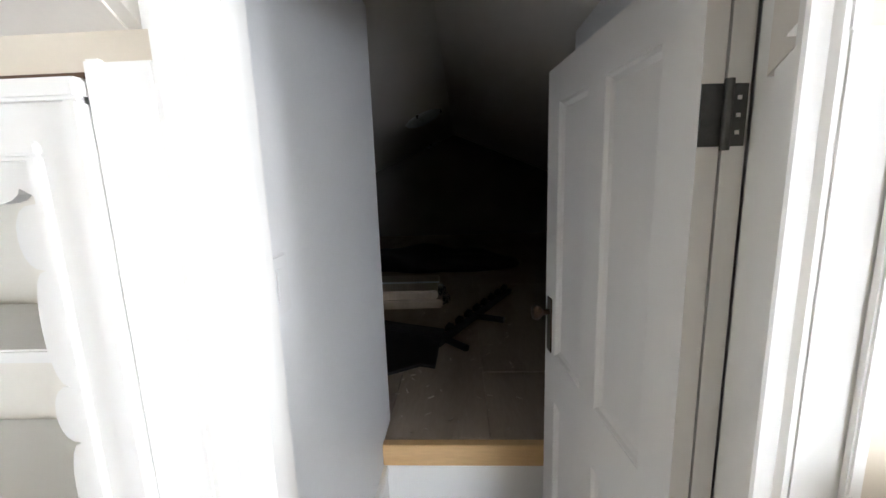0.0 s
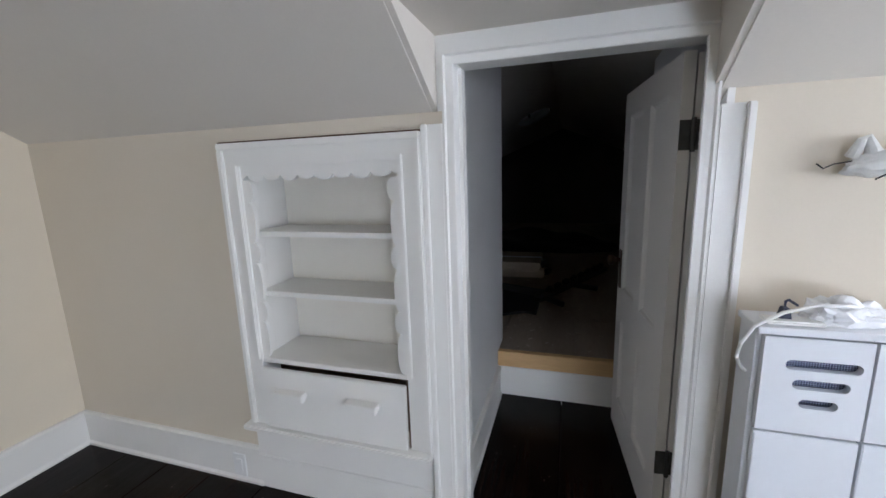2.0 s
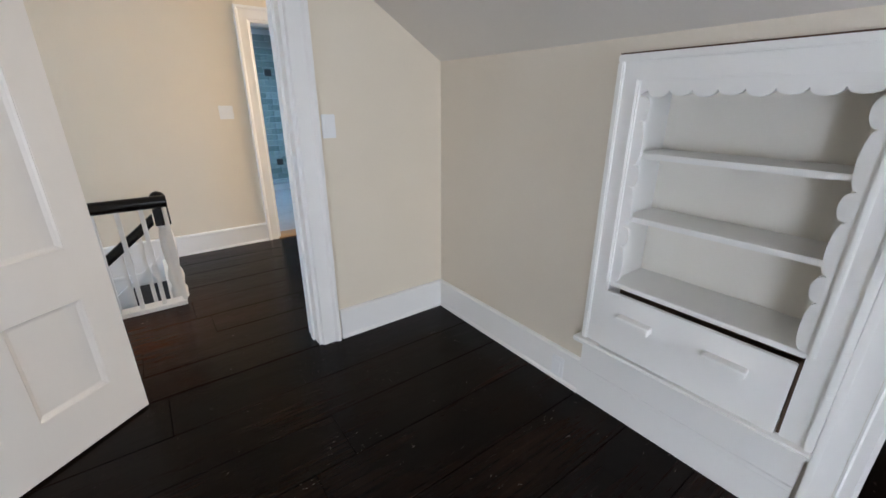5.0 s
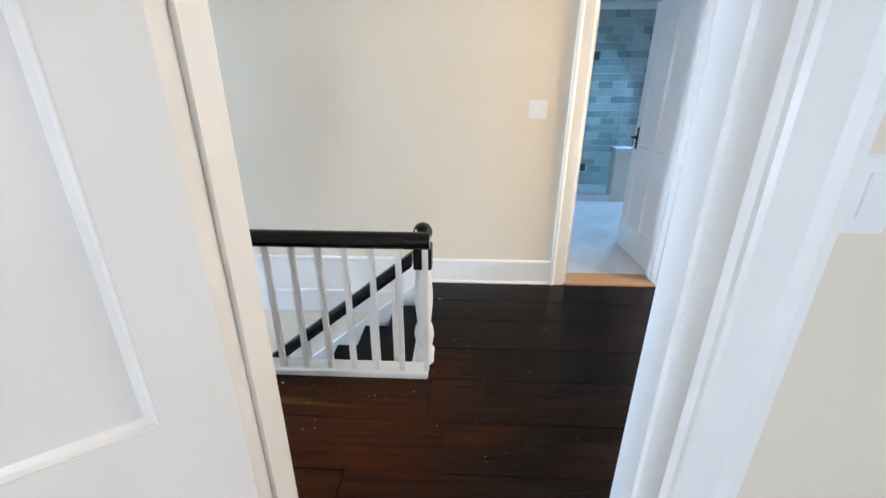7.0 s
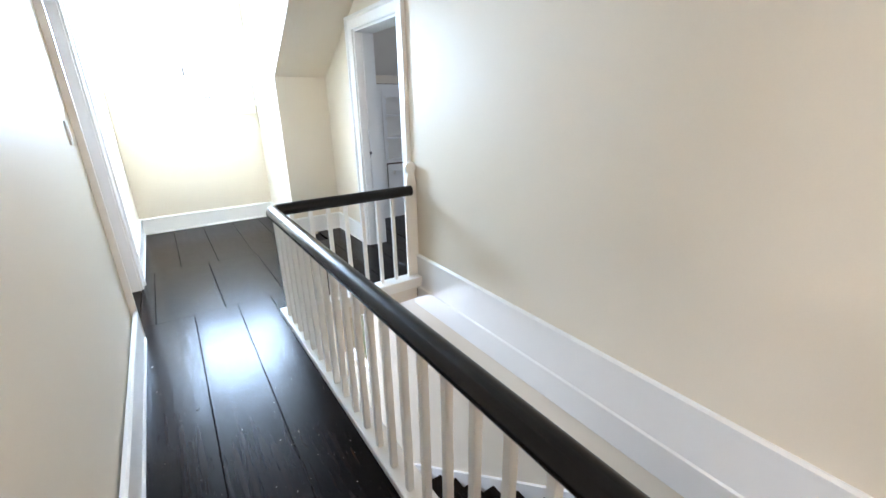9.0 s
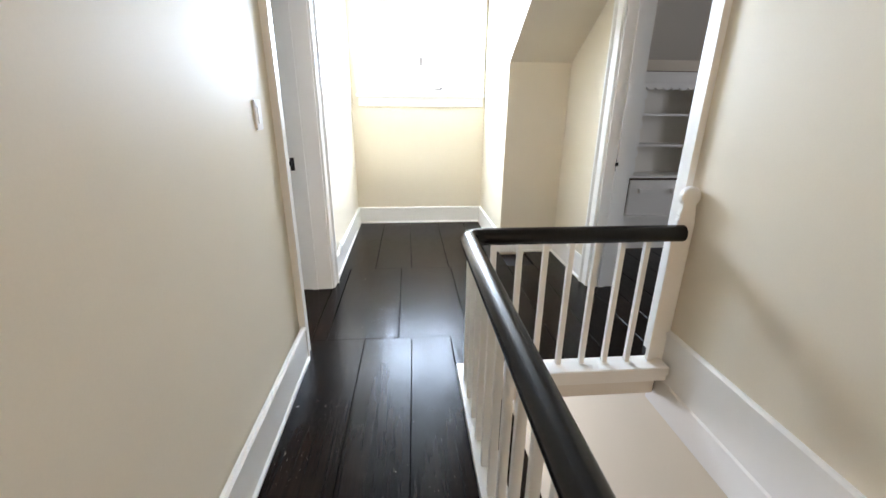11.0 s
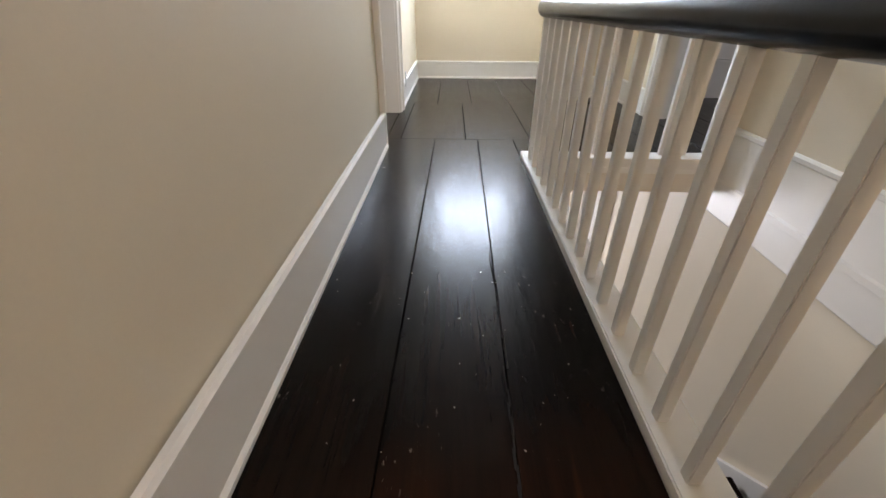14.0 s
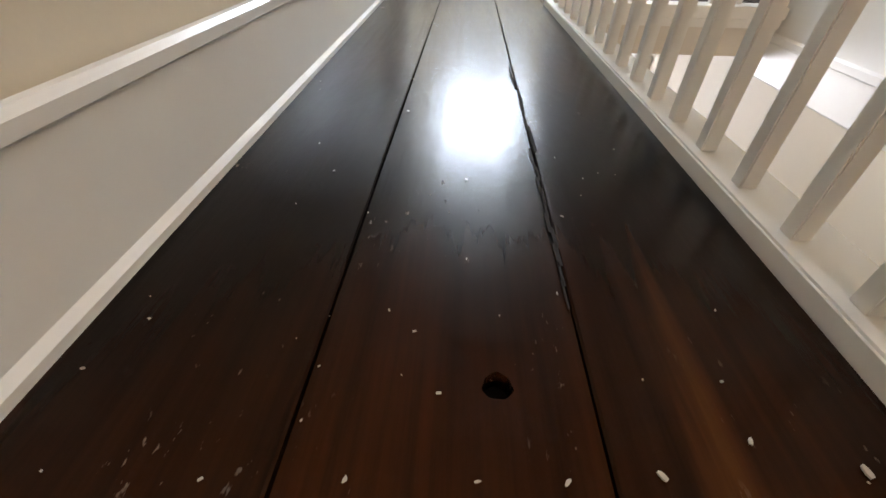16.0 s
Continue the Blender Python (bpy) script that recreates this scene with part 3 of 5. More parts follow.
# raised attic floor: white riser, raw pine edge
structure(boxes("trim_attic_riser", TRIM, None, [(0.05, 0.852, 1.735, 1.755, -0.03, 0.188), (0.05, 0.852, 1.727, 1.735, 0.148, 0.188)], bevel=0.003), "white painted riser board below the attic floor", "trim")
structure(boxes("trim_attic_edge", LUMBER, None, [(0.05, 0.852, 1.72, 1.762, 0.191, 0.286)], bevel=0.003), "raw pine edge of the raised attic floor", "trim")


# ---- windows ----
def window(name, along, t, out, a0, a1, z0, z1, label, panes=2, crank=False):
    """A framed window in an opening; along: the wall's run; t: the sash plane; out: sign towards the room."""
    root = structure(new(name), label, "window")

    def b(nm, mat, dims, bevel=0.0, lab=""):
        bm = bmesh.new()
        for p, q, s, e, lo, hi in dims:
            s, e = sorted((t + out * s, t + out * e))
            box(bm, p, q, s, e, lo, hi) if along == "x" else box(bm, s, e, p, q, lo, hi)
        return part(nm, bm, mat, root, lab, bevel)
    f = 0.035
    b("window_frame", TRIM, [(a0, a0 + f, -0.03, 0.05, z0, z1), (a1 - f, a1, -0.03, 0.05, z0, z1),
                             (a0 + f, a1 - f, -0.03, 0.05, z0, z0 + f), (a0 + f, a1 - f, -0.03, 0.05, z1 - f, z1)], 0.003)
    w = (a1 - a0 - 2 * f) / panes
    for i in range(panes):
        p, q = a0 + f + i * w + 0.003, a0 + f + (i + 1) * w - 0.003
        s = 0.045
        b("sash", TRIM, [(p, p + s, -0.015, 0.03, z0 + f, z1 - f), (q - s, q, -0.015, 0.03, z0 + f, z1 - f),
                         (p + s, q - s, -0.015, 0.03, z0 + f, z0 + f + s), (p + s, q - s, -0.015, 0.03, z1 - f - s, z1 - f)], 0.003)
        pane = b("pane", PANE, [(p + s, q - s, 0.004, 0.008, z0 + f + s, z1 - f - s)])
        pane.visible_shadow = False
    if crank:
        c = a0 + 0.36 * (a1 - a0)
        b("crank_handle", DARKGREY, [(c - 0.05, c + 0.02, 0.05, 0.075, z0 + 0.04, z0 + 0.055), (c - 0.06, c - 0.045, 0.06, 0.075, z0 + 0.04, z0 + 0.085)], 0.002, "grey metal crank handle")
        m = (a0 + a1) / 2
        b("sash_lock", DARKGREY, [(m - 0.008, m + 0.008, 0.03, 0.05, z0 + 0.27, z0 + 0.36)], 0.002)
    return root


window("window_1", "x", -6.505, 1, -3.55, -2.40, 1.42, 2.28, "white casement dormer window with a crank handle", 2, True)
window("window_2", "x", -3.41, 1, 1.45, 2.65, 0.28, 1.42, "unseen low white bedroom window added for fill light")
window("window_3", "y", 3.27, -1, -0.6, 0.4, 0.72, 1.72, "white bedroom gable window")
window("window_4", "y", 0.38, -1, -4.8, -4.0, 0.85, 1.95, "white east room window")
window("window_5", "y", -8.07, 1, -3.5, -2.5, 0.8, 2.0, "white west room window")
window("window_6", "x", 2.28, -1, -6.90, -6.20, 1.15, 2.05, "white bathroom window", 1)
window("window_7", "x", 2.3, -1, -3.80, -2.90, 1.15, 2.15, "unseen white landing window added for the warm fill lamp")
window("window_8", "x", -6.5, 1, -2.6, -1.6, -1.95, -0.55, "white window of the hall below")
casing("trim_dormer_window", "x", -6.427, 1, -3.55, -2.40, 2.28, "white casing round the dormer window", z0=1.42, width=0.09)
structure(boxes("window_sill", TRIM, None, [(-3.655, -2.29, -6.46, -6.36, 1.385, 1.42), (-3.64, -2.31, -6.427, -6.40, 1.29, 1.385)], bevel=0.005),
          "white window stool and apron under the dormer window", "window sill")
window("window_9", "y", -4.27, 1, -5.75, -4.87, -1.95, -0.62, "white window low on the stairwell wall")
casing("trim_lower_side_window", "y", -4.18, 1, -5.75, -4.87, -0.62, "white casing round the low stairwell window", z0=-1.95)
casing("trim_lower_window", "x", -6.45, 1, -2.6, -1.6, -0.55, "white casing round the window below", z0=-1.95)


# ---- stairs ----
RISE, RUN, Y0 = 0.19, 0.24, -0.80
for k in range(1, 14):
    st = new("stair_step")
    st.location = (-3.64, Y0 - RUN * (k - 1), -RISE * k)
    tagged(st, "dark stained wooden stair step with a white riser", "stair step", "steps of the flight", "structure")
    boxes("tread", FLOOR, st, [(-0.49, 0.50, -RUN - 0.028, 0.0, -0.028, 0.0)], bevel=0.006)
    boxes("riser", FLOOR, st, [(-0.49, 0.50, -0.016, -0.001, 0.0, RISE - 0.029)])
# wall skirt of the flight
bm = bmesh.new()
def pitch(y, lift):
    return (y - Y0) * RISE / RUN + lift
prism(bm, [(Y0, pitch(Y0, 0.06)), (-4.0, pitch(-4.0, 0.06)), (-4.0, pitch(-4.0, -0.35)), (Y0, pitch(Y0, -0.35))], "x", -4.179, -4.152)
structure(part("trim_stair_skirt", bm, TRIM), "white skirt board that follows the stairs down", "trim")
bm = bmesh.new()
prism(bm, [(Y0, pitch(Y0, -0.16)), (-4.0, pitch(-4.0, -0.16)), (-4.0, pitch(-4.0, -0.50)), (Y0, pitch(Y0, -0.50))], "x", -3.145, -3.118)
structure(part("trim_stair_string", bm, TRIM), "white string board on the open side of the stairs", "trim")
# white fascia round the stairwell's edge, with a lip under the balusters
bm = bmesh.new()
box(bm, -3.153, -3.052, -3.592, -0.72, -0.022, 0.028)
box(bm, -3.135, -3.078, -3.577, -0.78, -0.235, -0.022)
box(bm, -4.154, -3.153, -3.592, -3.47, -0.022, 0.028)
box(bm, -4.154, -3.135, -3.577, -3.482, -0.062, -0.022)
box(bm, -4.154, -3.153, -0.815, -0.775, -0.19, 0.004)
structure(part("trim_stairwell_fascia", bm, TRIM, bevel=0.004), "white painted curb and fascia round the stairwell", "trim")


structure(boxes("wall_stairwell_end", CEIL, None, [(-4.154, -3.135, -3.5765, -3.568, -0.205, -0.063)]), "cream plaster face under the stairwell's end curb", "wall")


def balusters(parent, spots, z0, h):
    """Square white sticks that share one mesh."""
    first = None
    for x, y, z in spots:
        if first is None:
            first = boxes("baluster", TRIM, parent, [(-0.013, 0.013, -0.013, 0.013, 0, h)], bevel=0.002)
            ob = first
        else:
            ob = new("baluster", first.data)
            ob.parent = parent
        ob.location = (x, y, z + z0)


def railing():
    rail = thing("landing_railing", "white stick balustrade with a round black handrail around the stairwell", "railing", pose(-3.085, -3.55, 0.028))
    bm = bmesh.new()
    r, z = 0.040, 0.706
    pts = [(0, 2.845, z)]
    pts += [(0, 0.12, z), (0, 0.06, z), (-0.012, 0.022, z), (-0.04, 0.004, z), (-0.09, 0.0, z), (-1.035, 0.0, z)]
    tube(bm, pts, r, 20)
    part("handrail", bm, BLACK, rail, "round glossy black handrail", smooth=True)
    balusters(rail, [(0, 2.822 - 0.1238 * i, 0) for i in range(23)], 0, 0.675)
    balusters(rail, [(-0.125 - 0.124 * i, 0, 0) for i in range(8)], 0, 0.675)
    return rail


railing()


def newel():
    post = thing("newel_post", "turned white newel post with a black ball cap", "newel post", pose(-3.205, -0.748, -0.02))
    bm = bmesh.new()
    lathe(bm, [(0.050, 0.0), (0.050, 0.06), (0.054, 0.09), (0.040, 0.12), (0.046, 0.15), (0.052, 0.19), (0.046, 0.23), (0.034, 0.26), (0.037, 0.28),
               (0.045, 0.36), (0.047, 0.43), (0.040, 0.52), (0.032, 0.555), (0.042, 0.565), (0.042, 0.575)])
    part("turned_shaft", bm, TRIM, post, "white turned shaft", smooth=True)
    boxes("cap_block", BLACK, post, [(-0.045, 0.045, -0.045, 0.045, 0.575, 0.69)], "square black block", 0.004)
    bm = bmesh.new()
    prof = [(0.036, 0.69), (0.024, 0.70), (0.022, 0.712)]
    prof += [(0.047 * math.sin(a), 0.755 - 0.047 * math.cos(a)) for a in (radians(d) for d in range(30, 180, 15))] + [(0.002, 0.802)]
    lathe(bm, prof)
    part("ball", bm, BLACK, post, "glossy black ball", smooth=True)
    return post


newel()


def stair_rail():
    rail = thing("stair_handrail", "black moulded handrail with white balusters going down the stairs", "handrail", pose(-3.2, -0.80, 0))
    bm = bmesh.new()
    k = RISE / RUN
    prof = [(-0.026, -0.035), (0.026, -0.035), (0.032, -0.01), (0.030, 0.02), (0.018, 0.036), (-0.018, 0.036), (-0.030, 0.02), (-0.032, -0.01)]
    a = [bm.verts.new((x, 0.0, 0.60 + z)) for x, z in prof]
    b = [bm.verts.new((x, -3.0, 0.60 - 3.0 * k + z)) for x, z in prof]
    bm.faces.new(a), bm.faces.new(b[::-1])
    for i in range(8):
        bm.faces.new((a[i], b[i], b[(i + 1) % 8], a[(i + 1) % 8]))
    part("handrail", bm, BLACK, rail, "black moulded handrail", bevel=0.003)
    for i in range(24):
        y = -0.10 - 0.12 * i
        z = -RISE * (int((-y) / RUN) + 1)
        top = 0.57 + y * k
        bm = bmesh.new()
        box(bm, -0.012, 0.012, y - 0.012, y + 0.012, z, top)
        part("baluster", bm, TRIM, rail)
    return rail


stair_rail()


def wall_post():
    post = thing("half_newel_post", "flat white painted end post with a rounded head", "newel post", pose(-4.134, -3.572, 0.006))
    bm = bmesh.new()
    pts = [(-0.044, 0), (0.044, 0), (0.044, 0.785), (0.038, 0.80), (0.040, 0.815), (0.034, 0.838), (0.032, 0.86)]
    pts += [(0.047 * math.cos(a), 0.900 + 0.047 * math.sin(a)) for a in (radians(d) for d in range(-42, 223, 12))]
    pts += [(-0.032, 0.86), (-0.034, 0.838), (-0.040, 0.815), (-0.038, 0.80), (-0.044, 0.785)]
    prism(bm, pts, "y", -0.016, 0.016)
    part("post_board", bm, TRIM, post, bevel=0.004)
    return post


wall_post()


# ---- doors ----
def sunk_panel(bm, x0, x1, z0, z1, t):
    """One panel of a door: flat field let in behind a sloped moulding, on both faces."""
    for y, s in ((-t, 1), (0.0, -1)):
        rings = []
        for k, d in ((-0.003, 0.002), (0.004, 0.001), (0.010, 0.008), (0.022, 0.013)):
            rings.append([bm.verts.new((x, y + s * d, z)) for x, z in ((x0 + k, z0 + k), (x1 - k, z0 + k), (x1 - k, z1 - k), (x0 + k, z1 - k))])
        for a, b in zip(rings, rings[1:]):
            for i in range(4):
                bm.faces.new((a[i], a[(i + 1) % 4], b[(i + 1) % 4], b[i]))
        bm.faces.new(rings[-1])


def panel_door(name, w, h, label, m, knob=True, rows=((0.20, 0.62), (0.78, 1.0)), lever=False, hinges=(), st=0.105, mid=0.095, paint=None):
    """A framed four-panel door. The hinge edge is at x = 0, the leaf runs to x = w; its faces are y = -t and y = 0."""
    d = thing(name, label, "door", m)
    paint = paint or DOORW
    t = 0.035
    bm = bmesh.new()
    pw = (w - 2 * st - mid) / 2
    xs = [st, st + pw + mid]
    zs = [(a, h - st if b >= 1.0 else b) for a, b in rows]
    box(bm, 0, st, -t, 0, 0, h)
    box(bm, w - st, w, -t, 0, 0, h)
    edges = [0.0] + [v for p in zs for v in p] + [h]
    for a, b in zip(edges[::2], edges[1::2]):
        box(bm, st, w - st, -t, 0, a, b)
    for a, b in zs:
        box(bm, xs[0] + pw, xs[1], -t, 0, a, b)
    part("door_frame", bm, paint, d)
    for a, b in zs:
        for x in xs:
            bm = bmesh.new()
            sunk_panel(bm, x, x + pw, a, b, t)
            part("door_panel", bm, paint, d)
    if knob:
        for s in (-1, 1):
            y = 0.0 if s > 0 else -t
            bm = bmesh.new()
            lathe(bm, [(0.010, 0), (0.010, 0.025), (0.022, 0.035), (0.027, 0.048), (0.022, 0.060), (0.006, 0.065)], seg=16)
            k = part("door_knob", bm, BRASS, d, "dark bronze knob", smooth=True)
            k.matrix_basis = pose(w - 0.05, y, 0.90, -90 * s)
            bm = bmesh.new()
            box(bm, w - 0.072, w - 0.030, min(y, y + s * 0.004), max(y, y + s * 0.004), 0.76, 0.95)
            part("escutcheon", bm, BRASS, d, "dark bronze plate")
    if lever:
        for s in (-1, 1):
            y = 0.0 if s > 0 else -t
            bm = bmesh.new()
            box(bm, w - 0.075, w - 0.045, min(y, y + s * 0.006), max(y, y + s * 0.006), 0.88, 1.06)
            tube(bm, [(w - 0.06, y, 0.98), (w - 0.06, y + s * 0.05, 0.98), (w - 0.075, y + s * 0.055, 0.98), (w - 0.17, y + s * 0.055, 0.98)], 0.008, 10)
            part("door_handle", bm, IRON, d, "black lever handle")
    for z in hinges:
        hg = boxes("hinge", DARKGREY, d, [(-0.003, 0.0015, -t, -0.001, z, z + 0.09)], "dark grey butt hinge")
        boxes("hinge_leaf", DARKGREY, hg, [(-0.003, 0.0015, -t - 0.036, -t - 0.008, z, z + 0.09)])
        bm = bmesh.new()
        tube(bm, [(-0.006, -t - 0.004, z - 0.006), (-0.006, -t - 0.004, z + 0.096)], 0.007, 10)
        part("hinge_pin", bm, DARKGREY, hg, smooth=True)
        for zz in (0.02, 0.045, 0.07):
            boxes("screw_head", TRIM, hg, [(-0.0045, -0.003, -t - 0.026, -t - 0.020, z + zz - 0.003, z + zz + 0.003)])
    return d


# closet door, swung into the closet
panel_door("closet_door", 0.745, 1.685, "open white painted four-panel closet door with a dark knob", pose(0.757, 0.872, 0.012, 0, 0, 95),
           rows=((0.18, 0.60), (0.765, 1.0)), hinges=(0.265, 1.398))
# bedroom door, swung into the bedroom
panel_door("bedroom_door", 0.845, 1.98, "open white painted four-panel bedroom door", pose(-1.975, -0.985, 0.012, 0, 0, -52.6),
           rows=((0.212, 0.612), (0.813, 1.0)), hinges=(0.25, 1.65), st=0.115, mid=0.105, paint=WARMDOOR)
# bathroom door
panel_door("bathroom_door", 0.68, 1.98, "open plain white bathroom door with a black lever", pose(-4.375, 0.925, 0.02, 0, 0, 180), knob=False, lever=True,
           rows=((0.22, 0.72), (0.90, 1.0)), hinges=(0.18, 0.85, 1.55))
# latch plates in the linings of the two open doorways
for nm, x, y, s in (("latch_plate", -4.262, -4.521, 1), ("latch_plate", -2.05, -4.616, 1)):
    lp = thing(nm, "small dark latch plate let into a white door lining", "latch plate", pose(x, y, 0.88), "latch plates")
    boxes("plate", IRON, lp, [(-0.014, 0.014, 0, 0.004, 0, 0.085)], bevel=0.001)
    boxes("catch", IRON, lp, [(0.0, 0.02, 0.004, 0.012, 0.035, 0.06)], bevel=0.001)


# ---- built-in shelf with a drawer ----
def scallop(n0, n1, n, depth, inward):
    """Points of a scalloped edge from n0 to n1 in n lobes; (along, in) pairs."""
    pts = []
    step = (n1 - n0) / n
    for i in range(n):
        big = 1.0 if i % 2 == 0 else 0.8
        for k in range(9):
            a = math.pi * k / 8
            pts.append((n0 + step * (i + (1 - math.cos(a)) / 2), inward + depth * big * math.sin(a)))
    return pts


def built_in(m, label, top=1.50, sill=0.333, zd=0.612, shelves=(0.618, 0.898, 1.142)):
    """Origin: floor, at the middle of the front; x along the wall, y into the wall. The frame stands 0.034 in front of the wall."""
    u = thing("built_in_shelf", label, "built-in shelf", m, "built-in shelves")
    W, ow, ot = 0.411, 0.325, top - 0.088
    wall_y = 0.034
    # flat frame boards, outer bead and inner bead
    for s in (-1, 1):
        boxes("frame_stile", TRIM, u, [(*sorted((s * (W - 0.004), s * ow)), 0.0, 0.09, sill, top - 0.004)])
        boxes("frame_bead", TRIM, u, [(*sorted((s * W, s * (W - 0.024))), -0.014, 0.033, sill, top - 0.0245)], bevel=0.004)
        boxes("inner_bead", TRIM, u, [(*sorted((s * (ow + 0.020), s * (ow + 0.004))), -0.008, 0.003, zd + 0.02, ot + 0.004)], bevel=0.003)
    boxes("frame_head", TRIM, u, [(-ow, ow, 0.0, 0.09, ot, top - 0.004)])
    boxes("frame_bead", TRIM, u, [(-W, W, -0.014, 0.033, top - 0.024, top)], bevel=0.004)
    boxes("inner_bead", TRIM, u, [(-ow - 0.020, ow + 0.020, -0.008, 0.003, ot + 0.0045, ot + 0.020)], bevel=0.003)
    # scalloped edging: head and both sides
    bm = bmesh.new()
    pts = [(x, ot - d) for x, d in scallop(-ow + 0.03, ow - 0.03, 8, 0.024, 0.032)]
    prism(bm, [(-ow, ot), (-ow, ot - 0.05), *pts, (ow, ot - 0.05), (ow, ot)], "y", 0.010, 0.028)
    part("scalloped_valance", bm, TRIM, u, "scalloped white edging")
    for s in (-1, 1):
        bm = bmesh.new()
        edge = [(s * (ow - d), z) for z, d in lobes(zd + 0.025, ot - 0.052)]
        prism(bm, [(s * ow, zd + 0.025), *edge, (s * ow, ot - 0.052)], "y", 0.010, 0.028)
        part("scalloped_side", bm, TRIM, u, "scalloped white edging")
    # Thin dark strip: the shadow line over the frame, put into its colour.
    boxes("shadow_gap", BROWNGAP, u, [(-W, W, 0.0, 0.032, top + 0.0005, top + 0.006)], "dark brown strip for the shadow line above the frame")
    # carcass
    boxes("back_panel", IVORY, u, [(-ow - 0.012, ow + 0.012, 0.25, 0.262, sill, ot + 0.012)], "ivory painted back")
    for s in (-1, 1):
        boxes("side_panel", TRIM, u, [(*sorted((s * (ow + 0.012), s * ow)), 0.0905, 0.25, sill, ot + 0.012)])
    boxes("top_panel", TRIM, u, [(-ow, ow, 0.0905, 0.25, ot, ot + 0.012)])
    for i, z in enumerate(shelves):
        boxes("shelf", TRIM, u, [(-ow + 0.001, ow - 0.001, 0.004 if i == 0 else 0.030, 0.249, z, z + 0.02)], bevel=0.003)
    boxes("drawer_opening", BROWNGAP, u, [(-ow + 0.002, ow - 0.002, 0.10, 0.11, sill, zd), (ow - 0.010, ow - 0.001, 0.010, 0.10, sill, zd)], "bare dark wood inside the drawer opening")
    # drawer, pulled out a little and askew
    dr = boxes("drawer", TRIM, u, [(-ow + 0.002, ow - 0.016, -0.016, 0.006, sill + 0.003, zd - 0.012)], "white drawer front left slightly open", 0.003)
    dr.matrix_basis = pose(0, 0, 0.0, 0, 0.5, 0.8)
    for x in (-0.18, 0.138):
        boxes("handle", TRIM, dr, [(x - 0.066, x + 0.066, -0.058, -0.0155, zd - 0.116, zd - 0.088), (x - 0.058, x + 0.058, -0.044, -0.0155, zd - 0.132, zd - 0.1165)], "white wooden ledge pull", 0.003)
    # sill and apron
    boxes("sill", TRIM, u, [(-W - 0.030, W + 0.002, -0.034, 0.033, sill - 0.026, sill - 0.0005)], bevel=0.006)
    boxes("apron", TRIM, u, [(-W, W - 0.01, 0.006, 0.033, 0.17, sill - 0.0265)], bevel=0.003)
    boxes("plinth", TRIM, u, [(-W - 0.002, W - 0.012, 0.010, 0.033, 0.0, 0.145), (-W - 0.002, W - 0.012, 0.004, 0.033, 0.1455, 0.1695)], bevel=0.003)
    return u


def lobes(z0, z1):
    """The side edging: long shallow lobes and small round ones in turn, (height, depth) pairs from the bottom up."""
    pts, z = [], z0
    unit = (z1 - z0) / 4.35
    for i, (n, d) in enumerate(((0.95, 0.022), (0.50, 0.028), (0.95, 0.022), (0.50, 0.028), (0.95, 0.022), (0.50, 0.028))):
        for k in range(11):
            a = math.pi * k / 10
            pts.append((z + n * unit * (1 - math.cos(a)) / 2, 0.018 + d * math.sin(a) ** 0.8))
        z += n * unit
    return pts


built_in(pose(-0.431, 0.693, 0), "white built-in shelf with scalloped edging and a slightly open drawer, empty")
built_in(pose(-5.165, -5.356, 0, 0, 0, 180), "white built-in shelf with scalloped edging seen through the doorway, empty", 1.585, 0.335, 0.68, (0.686, 0.965, 1.228))


# ---- switches and outlets ----
def plate(m, gangs=1, toggle=False, label="white rocker light switch plate on a cream wall", name="light_switch", cat="light switch"):
    """Origin: the middle of the plate on the wall; it faces -y."""
    p = thing(name, label, cat, m)
    w = 0.072 if gangs == 1 else 0.118
    boxes("cover_plate", PLASTIC, p, [(-w / 2, w / 2, -0.007, 0, -0.058, 0.058)], bevel=0.003)
    for i in range(gangs):
        x = (i - (gangs - 1) / 2) * 0.046
        boxes("rocker", PLASTIC, p, [(x - 0.016, x + 0.016, -0.010, -0.003, -0.033, 0.033)], bevel=0.001)
    return p


plate(pose(-1.995, 0.02, 1.225, 0, 0, 90))
plate(pose(-4.18, -0.078, 1.252, 0, 0, 90), 2)
plate(pose(-2.235, -3.54, 1.258, 0, 0, -90))
plate(pose(0.05, 0.955, 1.185, 0, 0, 90), label="white light switch plate on the closet side wall")
plate(pose(-0.965, 0.709, 0.085), label="white outlet plate let into the baseboard", name="wall_outlet", cat="outlet")
plate(pose(-2.257, -4.98, 0.20, 0, 0, -90), label="white outlet plate above the alcove baseboard", name="wall_outlet", cat="outlet")


# ---- white cabinet with slotted doors ----
def slot_outline(cx, cz, half, r, n=8):
    pts = [(cx + half + r * math.cos(a), cz + r * math.sin(a)) for a in (math.pi * (k / n - 0.5) for k in range(n + 1))]
    pts += [(cx - half + r * math.cos(a), cz + r * math.sin(a)) for a in (math.pi * (k / n + 0.5) for k in range(n + 1))]
    return pts


